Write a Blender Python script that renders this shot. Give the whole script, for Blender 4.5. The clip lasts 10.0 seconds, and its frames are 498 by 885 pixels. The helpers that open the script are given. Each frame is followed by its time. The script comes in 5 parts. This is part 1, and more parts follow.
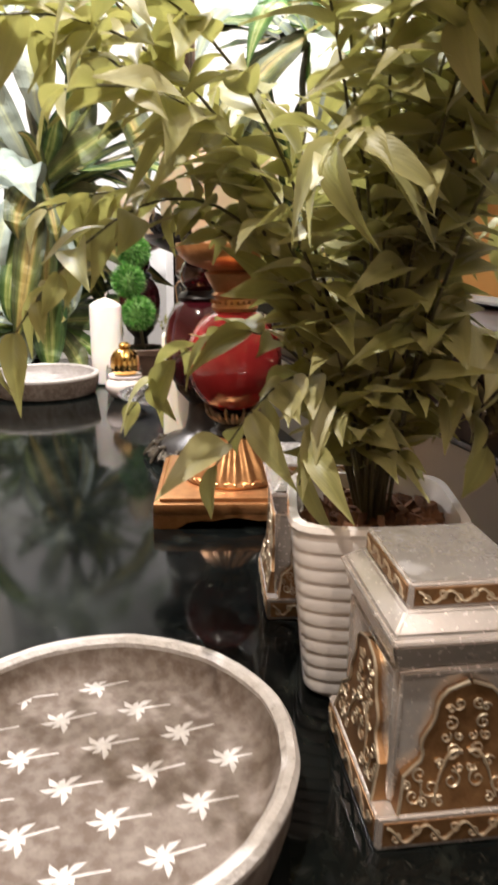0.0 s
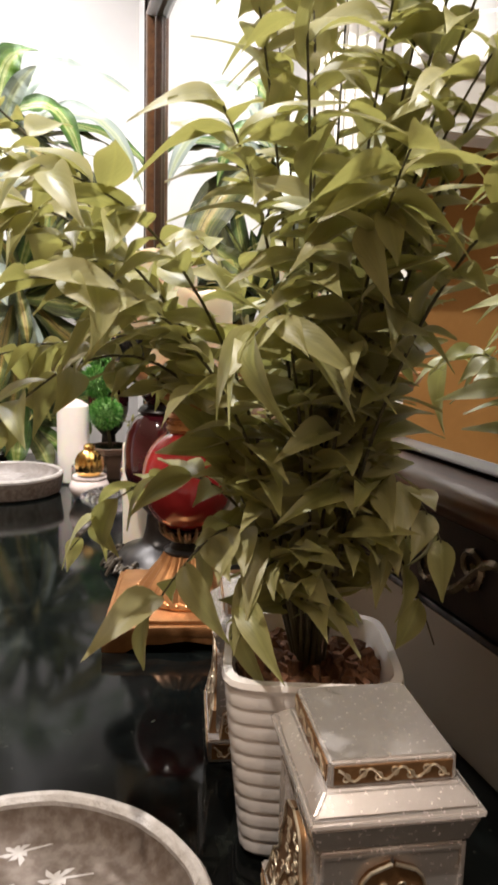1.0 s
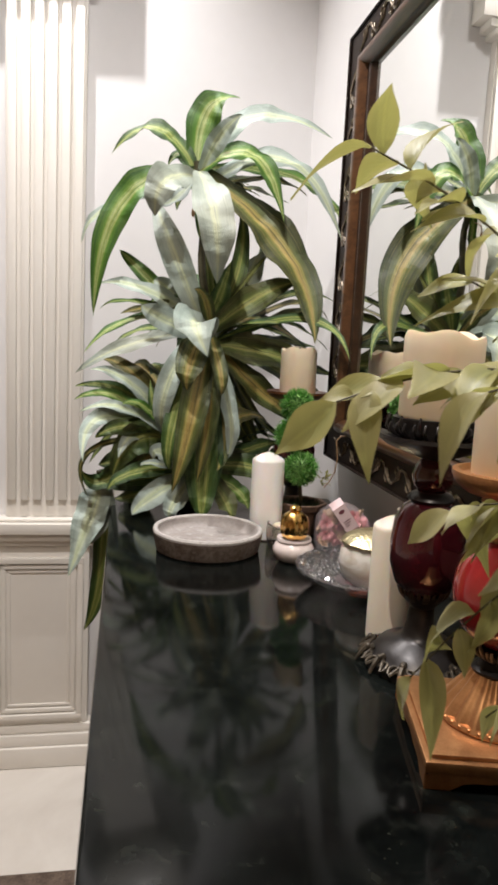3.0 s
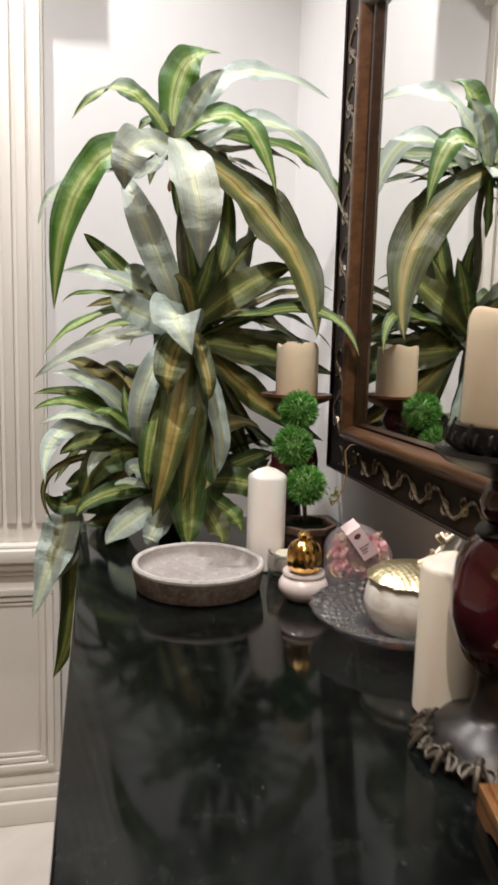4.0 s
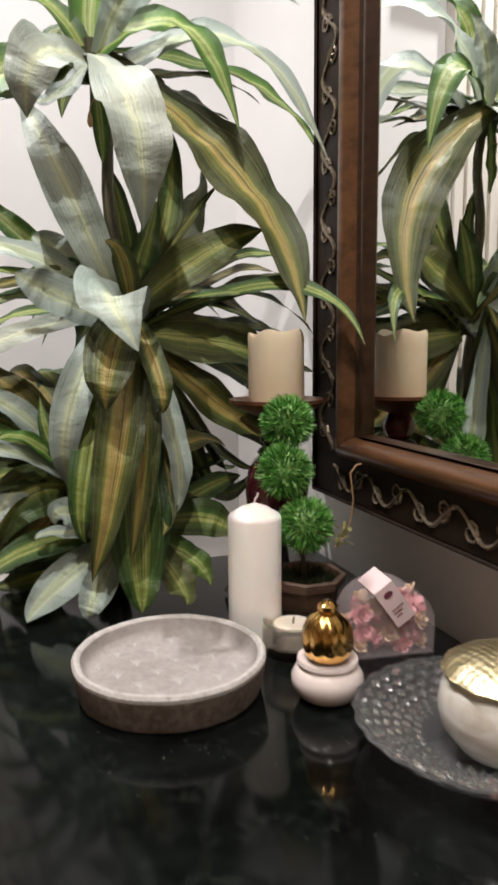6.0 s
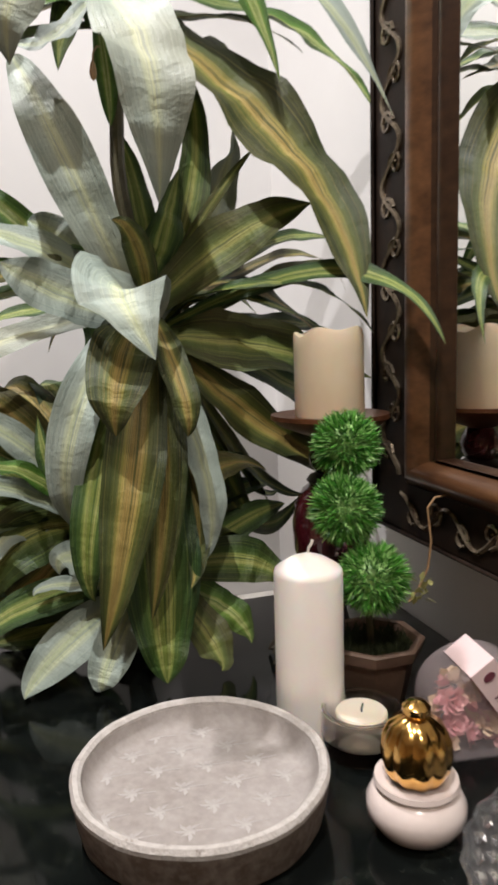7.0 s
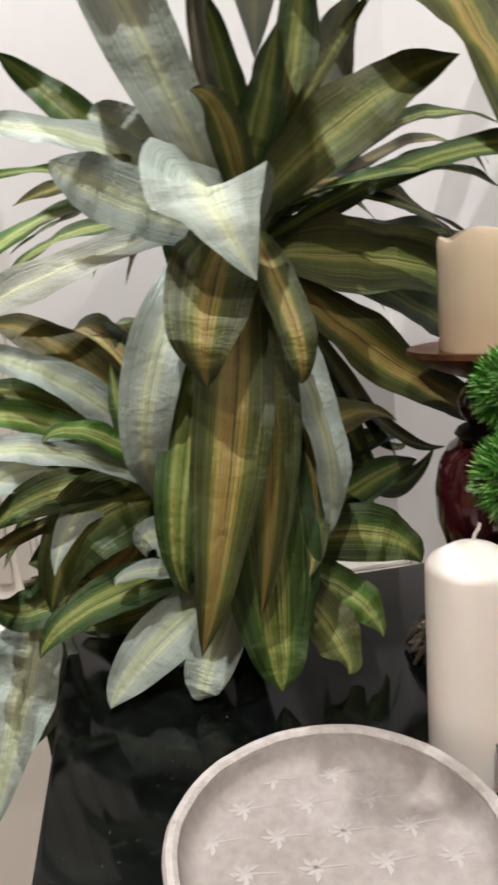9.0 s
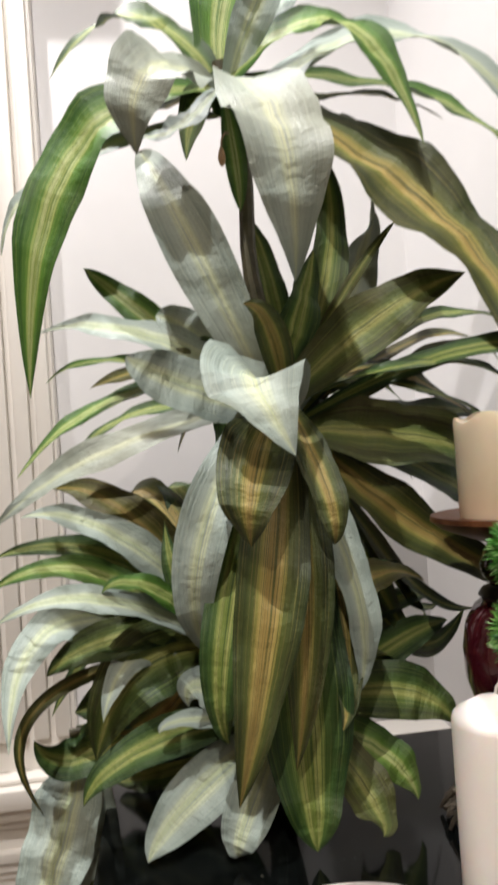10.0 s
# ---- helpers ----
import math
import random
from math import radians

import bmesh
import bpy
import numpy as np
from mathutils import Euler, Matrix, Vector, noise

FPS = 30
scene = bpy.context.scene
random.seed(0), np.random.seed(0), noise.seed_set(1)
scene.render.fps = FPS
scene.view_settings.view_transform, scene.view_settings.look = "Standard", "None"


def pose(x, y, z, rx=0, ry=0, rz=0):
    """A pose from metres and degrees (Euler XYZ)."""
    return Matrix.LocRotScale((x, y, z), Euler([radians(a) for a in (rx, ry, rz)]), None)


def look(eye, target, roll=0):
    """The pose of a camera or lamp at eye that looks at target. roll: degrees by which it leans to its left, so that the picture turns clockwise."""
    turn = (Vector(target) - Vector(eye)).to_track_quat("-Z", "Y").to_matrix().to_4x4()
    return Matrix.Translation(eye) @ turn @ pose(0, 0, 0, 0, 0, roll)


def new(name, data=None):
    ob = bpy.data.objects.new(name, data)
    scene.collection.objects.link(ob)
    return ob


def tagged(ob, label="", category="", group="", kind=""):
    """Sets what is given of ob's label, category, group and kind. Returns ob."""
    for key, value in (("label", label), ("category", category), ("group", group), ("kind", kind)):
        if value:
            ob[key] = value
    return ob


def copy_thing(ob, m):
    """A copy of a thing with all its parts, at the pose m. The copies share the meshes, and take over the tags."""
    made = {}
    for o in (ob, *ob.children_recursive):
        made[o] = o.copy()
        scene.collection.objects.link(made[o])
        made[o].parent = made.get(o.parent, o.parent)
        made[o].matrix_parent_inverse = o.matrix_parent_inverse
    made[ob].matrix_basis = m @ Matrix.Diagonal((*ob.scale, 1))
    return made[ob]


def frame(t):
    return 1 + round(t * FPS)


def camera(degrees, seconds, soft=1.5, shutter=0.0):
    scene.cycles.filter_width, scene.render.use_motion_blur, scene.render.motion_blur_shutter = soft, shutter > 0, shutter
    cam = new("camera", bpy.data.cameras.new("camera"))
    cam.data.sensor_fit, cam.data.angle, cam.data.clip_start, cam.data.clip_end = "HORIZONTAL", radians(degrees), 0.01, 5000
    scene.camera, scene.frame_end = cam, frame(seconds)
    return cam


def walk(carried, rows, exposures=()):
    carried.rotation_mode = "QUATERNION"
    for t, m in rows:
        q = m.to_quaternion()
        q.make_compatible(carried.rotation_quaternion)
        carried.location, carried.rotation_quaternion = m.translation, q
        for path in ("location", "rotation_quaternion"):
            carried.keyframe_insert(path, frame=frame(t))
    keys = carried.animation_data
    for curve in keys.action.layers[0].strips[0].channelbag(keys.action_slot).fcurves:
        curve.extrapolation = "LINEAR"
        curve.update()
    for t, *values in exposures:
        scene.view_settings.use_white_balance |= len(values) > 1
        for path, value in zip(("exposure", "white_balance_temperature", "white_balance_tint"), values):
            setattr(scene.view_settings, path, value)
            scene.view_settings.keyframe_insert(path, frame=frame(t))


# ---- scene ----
cam = camera(39.5, 10.0, soft=3.0, shutter=0.5)
PATH = [
    (0, (0.281, 0.856, 1.088), (0.792, 2.713, 0.55), 0.6),
    (0.5, (0.287, 0.864, 1.106), (0.75, 2.758, 0.66), 0.1),
    (1, (0.306, 0.851, 1.133), (0.89, 2.738, 0.822), 1.6),
    (1.5, (0.299, 0.87, 1.141), (0.706, 2.805, 0.84), 1.8),
    (2, (0.239, 0.897, 1.17), (0.538, 2.854, 0.881), 2.9),
    (2.5, (0.143, 0.946, 1.189), (0.401, 2.912, 0.929), 2.5),
    (3, (0.08, 0.981, 1.208), (0.434, 2.929, 0.927), 2.8),
    (3.2, (0.073, 1.004, 1.196), (0.459, 2.948, 0.929), 2.8),
    (4.5, (0.093, 1.338, 1.192), (0.535, 3.269, 0.917), 1.1),
    (5, (0.081, 1.386, 1.194), (0.586, 3.297, 0.889), 1.7),
    (6.3, (0.084, 1.661, 1.181), (0.768, 3.522, 0.918), -0.9),
    (6.5, (0.113, 1.708, 1.184), (0.745, 3.587, 0.923), -2.1),
    (7, (0.135, 1.782, 1.189), (0.716, 3.675, 0.911), -1.7),
    (7.5, (0.164, 1.843, 1.179), (0.666, 3.751, 0.854), -2.5),
    (8, (0.191, 1.903, 1.169), (0.689, 3.809, 0.827), -3.5),
    (8.5, (0.166, 1.967, 1.21), (0.663, 3.866, 0.827), -5.3),
    (9, (0.158, 1.964, 1.176), (0.458, 3.891, 0.73), -4.7),
    (9.5, (0.146, 1.924, 1.186), (0.358, 3.902, 0.977), -2.6),
    (10, (0.143, 1.889, 1.186), (0.382, 3.875, 1.203), -3.9),
]
walk(cam, [(t, look(eye, target, roll)) for t, eye, target, roll in PATH],
     exposures=[(0.0, 0.36), (0.6, 0.22), (1.2, -0.25), (2.0, -0.62), (5.0, -0.7), (8.5, -0.68), (10.0, -0.62)])

# ---- world and lamps ----
FLOOR, TOP, CEIL = -0.18, 0.80, 3.0
world = bpy.data.worlds.new("world")
scene.world = world
world.use_nodes = True
world.node_tree.nodes["Background"].inputs[0].default_value = (0.9, 0.85, 0.8, 1)
world.node_tree.nodes["Background"].inputs[1].default_value = 0.02
scene.view_settings.exposure = 0.0


def downlight_lamp(x, y, watts, spread, tint, blend):
    data = bpy.data.lights.new("downlight_lamp", "SPOT")
    data.energy, data.color = watts, tint
    data.spot_size, data.spot_blend, data.shadow_soft_size = radians(spread), blend, 0.016
    ob = new("downlight_lamp", data)
    ob.matrix_world = pose(x, y, CEIL - 0.03)


COOL, NEUTRAL, WARM = (1.0, 0.97, 0.97), (1.0, 0.90, 0.80), (1.0, 0.80, 0.65)
DOWNLIGHTS = [
    (-0.22, 2.90, 195, 110, COOL, 0.9), (-0.10, 1.75, 192, 150, COOL, 0.8),
    (-0.15, 0.75, 165, 150, NEUTRAL, 1.0), (0.25, -0.1, 70, 105, WARM, 1.0),
]
for lamp in DOWNLIGHTS:
    downlight_lamp(*lamp)


# ---- materials ----
class Mat:
    """A small builder for node materials."""

    def __init__(self, name):
        self.mat = bpy.data.materials.new(name)
        self.mat.use_nodes = True
        self.nt = self.mat.node_tree
        self.bsdf = self.nt.nodes["Principled BSDF"]
        self.coord = self.nt.nodes.new("ShaderNodeTexCoord")

    def node(self, kind, **sets):
        n = self.nt.nodes.new(kind)
        for k, v in sets.items():
            n.inputs[k.replace("_", " ")].default_value = v
        return n

    def link(self, a, b):
        self.nt.links.new(a, b)

    def noise(self, scale, detail=4.0, rough=0.55, space="Object", stretch=None, distort=0.0):
        n = self.node("ShaderNodeTexNoise", Scale=scale, Detail=detail, Roughness=rough, Distortion=distort)
        src = self.coord.outputs[space]
        if stretch:
            m = self.nt.nodes.new("ShaderNodeMapping")
            m.inputs["Scale"].default_value = stretch
            self.link(src, m.inputs["Vector"])
            src = m.outputs["Vector"]
        self.link(src, n.inputs["Vector"])
        return n.outputs["Fac"]

    def ramp(self, fac, stops):
        r = self.nt.nodes.new("ShaderNodeValToRGB")
        while len(r.color_ramp.elements) < len(stops):
            r.color_ramp.elements.new(0.5)
        for e, (p, c) in zip(r.color_ramp.elements, stops):
            e.position = p
            e.color = (*c, 1) if len(c) == 3 else c
        self.link(fac, r.inputs["Fac"])
        return r.outputs["Color"]

    def mix(self, fac, a, b, mode="MIX"):
        m = self.nt.nodes.new("ShaderNodeMix")
        m.data_type, m.blend_type = "RGBA", mode
        for sock, v in ((m.inputs["Factor"], fac), (m.inputs["A"], a), (m.inputs["B"], b)):
            if isinstance(v, bpy.types.NodeSocket):
                self.link(v, sock)
            elif isinstance(v, (int, float)):
                sock.default_value = v
            else:
                sock.default_value = (*v, 1)
        for i in m.inputs:
            if i.type == "RGBA" and i.name == "A" and not isinstance(a, bpy.types.NodeSocket):
                i.default_value = (*a, 1)
            if i.type == "RGBA" and i.name == "B" and not isinstance(b, bpy.types.NodeSocket):
                i.default_value = (*b, 1)
            if i.type == "RGBA" and i.name == "A" and isinstance(a, bpy.types.NodeSocket):
                self.link(a, i)
            if i.type == "RGBA" and i.name == "B" and isinstance(b, bpy.types.NodeSocket):
                self.link(b, i)
        return [o for o in m.outputs if o.type == "RGBA"][0]

    def math(self, op, a, b=0.0):
        m = self.nt.nodes.new("ShaderNodeMath")
        m.operation = op
        for sock, v in zip(m.inputs, (a, b)):
            if isinstance(v, bpy.types.NodeSocket):
                self.link(v, sock)
            else:
                sock.default_value = v
        return m.outputs[0]

    def base(self, c):
        if isinstance(c, bpy.types.NodeSocket):
            self.link(c, self.bsdf.inputs["Base Color"])
        else:
            self.bsdf.inputs["Base Color"].default_value = (*c, 1)
        return self

    def set(self, **kw):
        for k, v in kw.items():
            sock = self.bsdf.inputs[k.replace("_", " ")]
            if isinstance(v, bpy.types.NodeSocket):
                self.link(v, sock)
            else:
                sock.default_value = v
        return self

    def bump(self, height, strength=0.2, distance=0.002):
        b = self.node("ShaderNodeBump", Strength=strength, Distance=distance)
        self.link(height, b.inputs["Height"])
        self.link(b.outputs["Normal"], self.bsdf.inputs["Normal"])
        return self


def simple(name, a, b, scale=30.0, rough=0.5, metal=0.0, bump=0.15, coat=0.0, dist=0.001):
    """Two tones mixed by a coarse and a fine noise."""
    m = Mat(name)
    coarse, fine = m.noise(scale, 5), m.noise(scale * 7, 3)
    f = m.math("ADD", m.math("MULTIPLY", coarse, 0.7), m.math("MULTIPLY", fine, 0.3))
    m.base(m.ramp(f, [(0.32, a), (0.68, b)]))
    m.set(Roughness=m.math("ADD", m.math("MULTIPLY", fine, 0.16), rough - 0.08), Metallic=metal, Coat_Weight=coat)
    m.bump(f, bump, dist)
    return m.mat


WALL = simple("wall_paint", (0.76, 0.745, 0.74), (0.80, 0.785, 0.78), 3.0, 0.55, bump=0.05)
# for the unseen walls: a guessed cream that warms the bounced light
CREAM = simple("cream_paint", (0.66, 0.50, 0.33), (0.70, 0.54, 0.37), 3.0, 0.6, bump=0.05)
TRIM = simple("white_gloss_trim", (0.82, 0.775, 0.71), (0.86, 0.815, 0.75), 5.0, 0.34, bump=0.04)
# out of view too, tinted warm for the light it bounces
CEILING = simple("ceiling_paint", (0.70, 0.63, 0.53), (0.74, 0.67, 0.57), 3.0, 0.7)
ORANGE = simple("ochre_paint", (0.52, 0.25, 0.07), (0.60, 0.30, 0.09), 4.0, 0.6)
SILVER = simple("champagne_silver", (0.66, 0.60, 0.56), (0.78, 0.73, 0.69), 40.0, 0.25, 0.7, 0.10)
BRONZE = simple("antique_gold_inlay", (0.20, 0.10, 0.04), (0.36, 0.20, 0.09), 90.0, 0.42, 0.75, 0.3)
PALEGOLD = simple("pale_gold_scroll", (0.50, 0.41, 0.29), (0.70, 0.61, 0.47), 120.0, 0.42, 0.8, 0.2)
COPPER = simple("copper_gold_leaf", (0.42, 0.19, 0.075), (0.62, 0.32, 0.14), 60.0, 0.34, 0.75, 0.25)
DARKCOPPER = simple("dark_copper", (0.10, 0.035, 0.018), (0.24, 0.10, 0.045), 60.0, 0.34, 0.7, 0.25)
DARKWOOD = simple("dark_carved_wood", (0.008, 0.005, 0.0035), (0.024, 0.013, 0.008), 60.0, 0.5, 0.0, 0.3)
DARKWOOD.node_tree.nodes["Principled BSDF"].inputs["Specular IOR Level"].default_value = 0.15
GILT = simple("rubbed_gilt", (0.12, 0.09, 0.06), (0.46, 0.39, 0.29), 110.0, 0.34, 0.6, 0.3)
SCROLLWOOD = simple("gilt_rubbed_carving", (0.045, 0.030, 0.020), (0.30, 0.24, 0.17), 90.0, 0.24, 0.5, 0.3)
BLACKMETAL = simple("blackened_metal", (0.012, 0.010, 0.010), (0.035, 0.03, 0.028), 80.0, 0.35, 0.4, 0.25)
PEWTER = simple("rubbed_pewter_ornament", (0.022, 0.018, 0.014), (0.13, 0.105, 0.075), 110.0, 0.46, 0.5, 0.35)
CERAMIC = simple("white_glazed_ceramic", (0.82, 0.77, 0.74), (0.87, 0.82, 0.79), 12.0, 0.16, coat=0.5, bump=0.03)
PINKCERAMIC = simple("blush_ceramic", (0.76, 0.64, 0.60), (0.82, 0.72, 0.68), 15.0, 0.2, coat=0.4, bump=0.03)
SOIL = simple("bark_soil", (0.05, 0.02, 0.01), (0.22, 0.09, 0.035), 90.0, 0.8, bump=0.8, dist=0.004)
TERRACOTTA = simple("brown_clay", (0.085, 0.050, 0.033), (0.16, 0.098, 0.066), 40.0, 0.6, bump=0.25)
BARK = simple("green_brown_bark", (0.035, 0.03, 0.012), (0.10, 0.085, 0.04), 60.0, 0.6, bump=0.5)
TWIG = simple("olive_twig", (0.035, 0.028, 0.014), (0.10, 0.09, 0.035), 60.0, 0.5, bump=0.3)
WIRE = simple("tan_wire", (0.30, 0.17, 0.08), (0.38, 0.23, 0.12), 60.0, 0.45)
PINKPAPER = simple("pale_pink_card", (0.80, 0.60, 0.60), (0.84, 0.66, 0.66), 30.0, 0.5)
MAROON = simple("maroon_print", (0.14, 0.03, 0.05), (0.18, 0.05, 0.07), 60.0, 0.5)
ROSE = simple("dried_rose_petal", (0.72, 0.26, 0.30), (0.88, 0.52, 0.52), 70.0, 0.6, bump=0.3)
CREAMROSE = simple("cream_petal", (0.72, 0.50, 0.32), (0.82, 0.66, 0.50), 70.0, 0.6, bump=0.3)
REDCHIP = simple("amber_red_bead", (0.30, 0.05, 0.02), (0.40, 0.09, 0.03), 60.0, 0.15)
WICK = simple("cotton_wick", (0.70, 0.66, 0.58), (0.80, 0.76, 0.70), 200.0, 0.8)
GOLD = simple("mirror_gold", (0.62, 0.36, 0.10), (0.78, 0.50, 0.18), 40.0, 0.14, 1.0, 0.08)
PALMWHITE = simple("white_stencil", (0.36, 0.33, 0.31), (0.50, 0.465, 0.44), 160.0, 0.6)
PALMFAINT = simple("worn_stencil", (0.315, 0.285, 0.27), (0.46, 0.43, 0.415), 28.0, 0.65)


def wax(name, a, b):
    m = Mat(name)
    m.base(m.ramp(m.noise(14, 3), [(0.3, a), (0.7, b)]))
    m.set(Roughness=0.42, Subsurface_Weight=0.35, Subsurface_Radius=(0.012, 0.006, 0.003), Subsurface_Scale=0.6)
    m.bump(m.noise(60, 2), 0.08, 0.001)
    return m.mat


WHITEWAX = wax("white_wax", (0.90, 0.84, 0.785), (0.93, 0.875, 0.825))
CREAMWAX = wax("cream_wax", (0.74, 0.61, 0.43), (0.80, 0.69, 0.52))
IVORYWAX = wax("ivory_wax", (0.78, 0.69, 0.56), (0.82, 0.74, 0.62))


def marble():
    m = Mat("black_green_marble")
    cloud = m.noise(6, 7, 0.62, distort=0.9)
    fine = m.noise(38, 6, 0.65, distort=0.5)
    base = m.ramp(cloud, [(0.38, (0.002, 0.0023, 0.0022)), (0.58, (0.0048, 0.006, 0.0056)), (0.8, (0.013, 0.0155, 0.014))])
    speck = m.ramp(fine, [(0.55, (0, 0, 0)), (0.85, (0.016, 0.018, 0.014))])
    fleck = m.ramp(m.noise(150, 3, 0.6), [(0.66, (0, 0, 0)), (0.74, (0.075, 0.075, 0.055))])
    patch = m.ramp(m.noise(8, 3, 0.5), [(0.48, (0, 0, 0)), (0.68, (1, 1, 1))])
    m.base(m.mix(1.0, m.mix(1.0, base, speck, "ADD"), m.mix(1.0, fleck, patch, "MULTIPLY"), "ADD"))
    smear = m.noise(9, 5, 0.6)
    m.set(Roughness=m.ramp(smear, [(0.35, (0.06, 0.06, 0.06)), (0.75, (0.13, 0.13, 0.13))]), IOR=1.5, Specular_IOR_Level=0.15)
    return m.mat


def concrete(name="brown_grey_concrete", tones=((0.052, 0.031, 0.020), (0.088, 0.061, 0.045), (0.145, 0.115, 0.097)), grit=0.18):
    m = Mat(name)
    c, f = m.noise(22, 6, 0.65), m.noise(130, 4)
    col = m.ramp(c, [(0.3, tones[0]), (0.5, tones[1]), (0.72, tones[2])])
    m.base(m.mix(grit, col, m.ramp(f, [(0.4, (0.12, 0.085, 0.06)), (0.62, (0.44, 0.385, 0.335))])))
    m.set(Roughness=0.72)
    m.bump(m.math("ADD", m.math("MULTIPLY", c, 0.6), f), 0.35, 0.0015)
    return m.mat


def concrete_rim():
    m = Mat("chipped_pale_rim")
    c, f = m.noise(120, 6, 0.65), m.noise(320, 3)
    m.base(m.ramp(c, [(0.28, (0.24, 0.20, 0.175)), (0.38, (0.42, 0.385, 0.36)), (0.7, (0.54, 0.505, 0.48))]))
    m.set(Roughness=0.65)
    m.bump(m.math("ADD", c, f), 0.6, 0.002)
    return m.mat


def wood(name, a, b, rough=0.32):
    m = Mat(name)
    grain = m.noise(7, 6, 0.6, stretch=(12, 1.2, 12))
    m.base(m.ramp(grain, [(0.3, a), (0.7, b)]))
    m.set(Roughness=rough, Coat_Weight=0.25, Coat_Roughness=0.2)
    m.bump(grain, 0.2, 0.001)
    return m.mat


def dracaena_leaf(name="variegated_leaf", centre=((0.20, 0.26, 0.05), (0.42, 0.43, 0.14), (0.30, 0.36, 0.09)), lined=(0.34, 0.40, 0.10), margin=((0.09, 0.16, 0.03), (0.05, 0.105, 0.022), (0.018, 0.046, 0.013)), gloss=0.1):
    """Green margins, a cream and ochre band along the middle, by the leaf's own map."""
    m = Mat(name)
    sep = m.nt.nodes.new("ShaderNodeSeparateXYZ")
    m.link(m.coord.outputs["UV"], sep.inputs[0])
    u, v = sep.outputs[0], sep.outputs[1]
    streak = m.noise(3.0, 6, 0.65, "UV", (8, 0.5, 1))
    pleat = m.noise(3.0, 4, 0.6, "UV", (0.8, 5, 1))
    info = m.nt.nodes.new("ShaderNodeObjectInfo")
    off = m.math("ABSOLUTE", m.math("SUBTRACT", u, 0.5))
    rnd = info.outputs["Random"]
    off = m.math("ADD", off, m.math("MULTIPLY", m.math("SUBTRACT", streak, 0.5), 0.16))
    off = m.math("ADD", off, m.math("MULTIPLY", m.math("SUBTRACT", rnd, 0.5), 0.12))
    band = m.ramp(off, [(0.02, centre[0]), (0.06, centre[1]), (0.13, centre[2]), (0.17, margin[0]), (0.27, margin[1]), (0.36, margin[2])])
    lines = m.noise(3.0, 3, 0.5, "UV", (26, 0.35, 1))
    band = m.mix(m.ramp(lines, [(0.52, (0, 0, 0)), (0.56, (0.9, 0.9, 0.9))]), band, margin[1])
    pale = m.noise(3.0, 3, 0.5, "UV", (17, 0.3, 1))
    band = m.mix(m.ramp(pale, [(0.58, (0, 0, 0)), (0.66, (0.5, 0.5, 0.5))]), band, lined)
    blot = m.noise(5.0, 5, 0.6)
    brown = m.ramp(m.math("ADD", m.math("MULTIPLY", blot, 0.75), m.math("MULTIPLY", rnd, 0.3)), [(0.55, (0, 0, 0)), (0.75, (0.6, 0.6, 0.6))])
    m.base(m.mix(brown, band, m.mix(0.5, band, (0.26, 0.17, 0.06))))
    m.set(Roughness=m.math("ADD", m.math("MULTIPLY", m.noise(30, 3), 0.2), 0.38), Specular_IOR_Level=0.4, Coat_Weight=gloss, Coat_Roughness=0.4, Coat_IOR=1.5)
    m.bump(m.math("ADD", m.math("MULTIPLY", pleat, 1.2), m.math("MULTIPLY", streak, 0.5)), 0.85, 0.004)
    return m.mat


def ficus_leaf():
    m = Mat("olive_artificial_leaf")
    sep = m.nt.nodes.new("ShaderNodeSeparateXYZ")
    m.link(m.coord.outputs["UV"], sep.inputs[0])
    info = m.nt.nodes.new("ShaderNodeObjectInfo")
    rnd = info.outputs["Random"]
    off = m.math("ABSOLUTE", m.math("SUBTRACT", sep.outputs[0], 0.5))
    dark = m.ramp(m.math("ADD", off, m.math("MULTIPLY", m.noise(40, 4), 0.25)), [(0.05, (0.38, 0.38, 0.10)), (0.2, (0.19, 0.205, 0.052)), (0.55, (0.35, 0.34, 0.11))])
    light = m.mix(0.55, dark, (0.44, 0.39, 0.24))
    tone = m.mix(rnd, dark, light)
    m.base(m.mix(m.math("MULTIPLY", sep.outputs[1], 0.3), tone, (0.37, 0.34, 0.13)))
    m.set(Roughness=0.46, Specular_IOR_Level=0.7, Coat_Weight=0.3, Coat_Roughness=0.4, Sheen_Weight=0.2)
    ribs = m.node("ShaderNodeTexWave", Scale=5.0, Distortion=0.6)
    ribs.bands_direction = "DIAGONAL"
    m.link(m.coord.outputs["UV"], ribs.inputs["Vector"])
    m.bump(m.math("ADD", m.math("MULTIPLY", ribs.outputs["Fac"], 0.3), m.noise(90, 3)), 0.25, 0.0008)
    glow_through = m.node("ShaderNodeBsdfTranslucent", Color=(0.48, 0.47, 0.14, 1))
    both = m.node("ShaderNodeMixShader", Fac=0.32)
    m.link(m.bsdf.outputs[0], both.inputs[1])
    m.link(glow_through.outputs[0], both.inputs[2])
    m.link(both.outputs[0], m.nt.nodes["Material Output"].inputs["Surface"])
    return m.mat


def topiary_green():
    m = Mat("bright_plastic_grass")
    geo = m.nt.nodes.new("ShaderNodeNewGeometry")
    m.base(m.ramp(geo.outputs["Random Per Island"], [(0.1, (0.02, 0.12, 0.012)), (0.55, (0.09, 0.34, 0.035)), (1.0, (0.38, 0.60, 0.22))]))
    m.set(Roughness=0.4)
    return m.mat


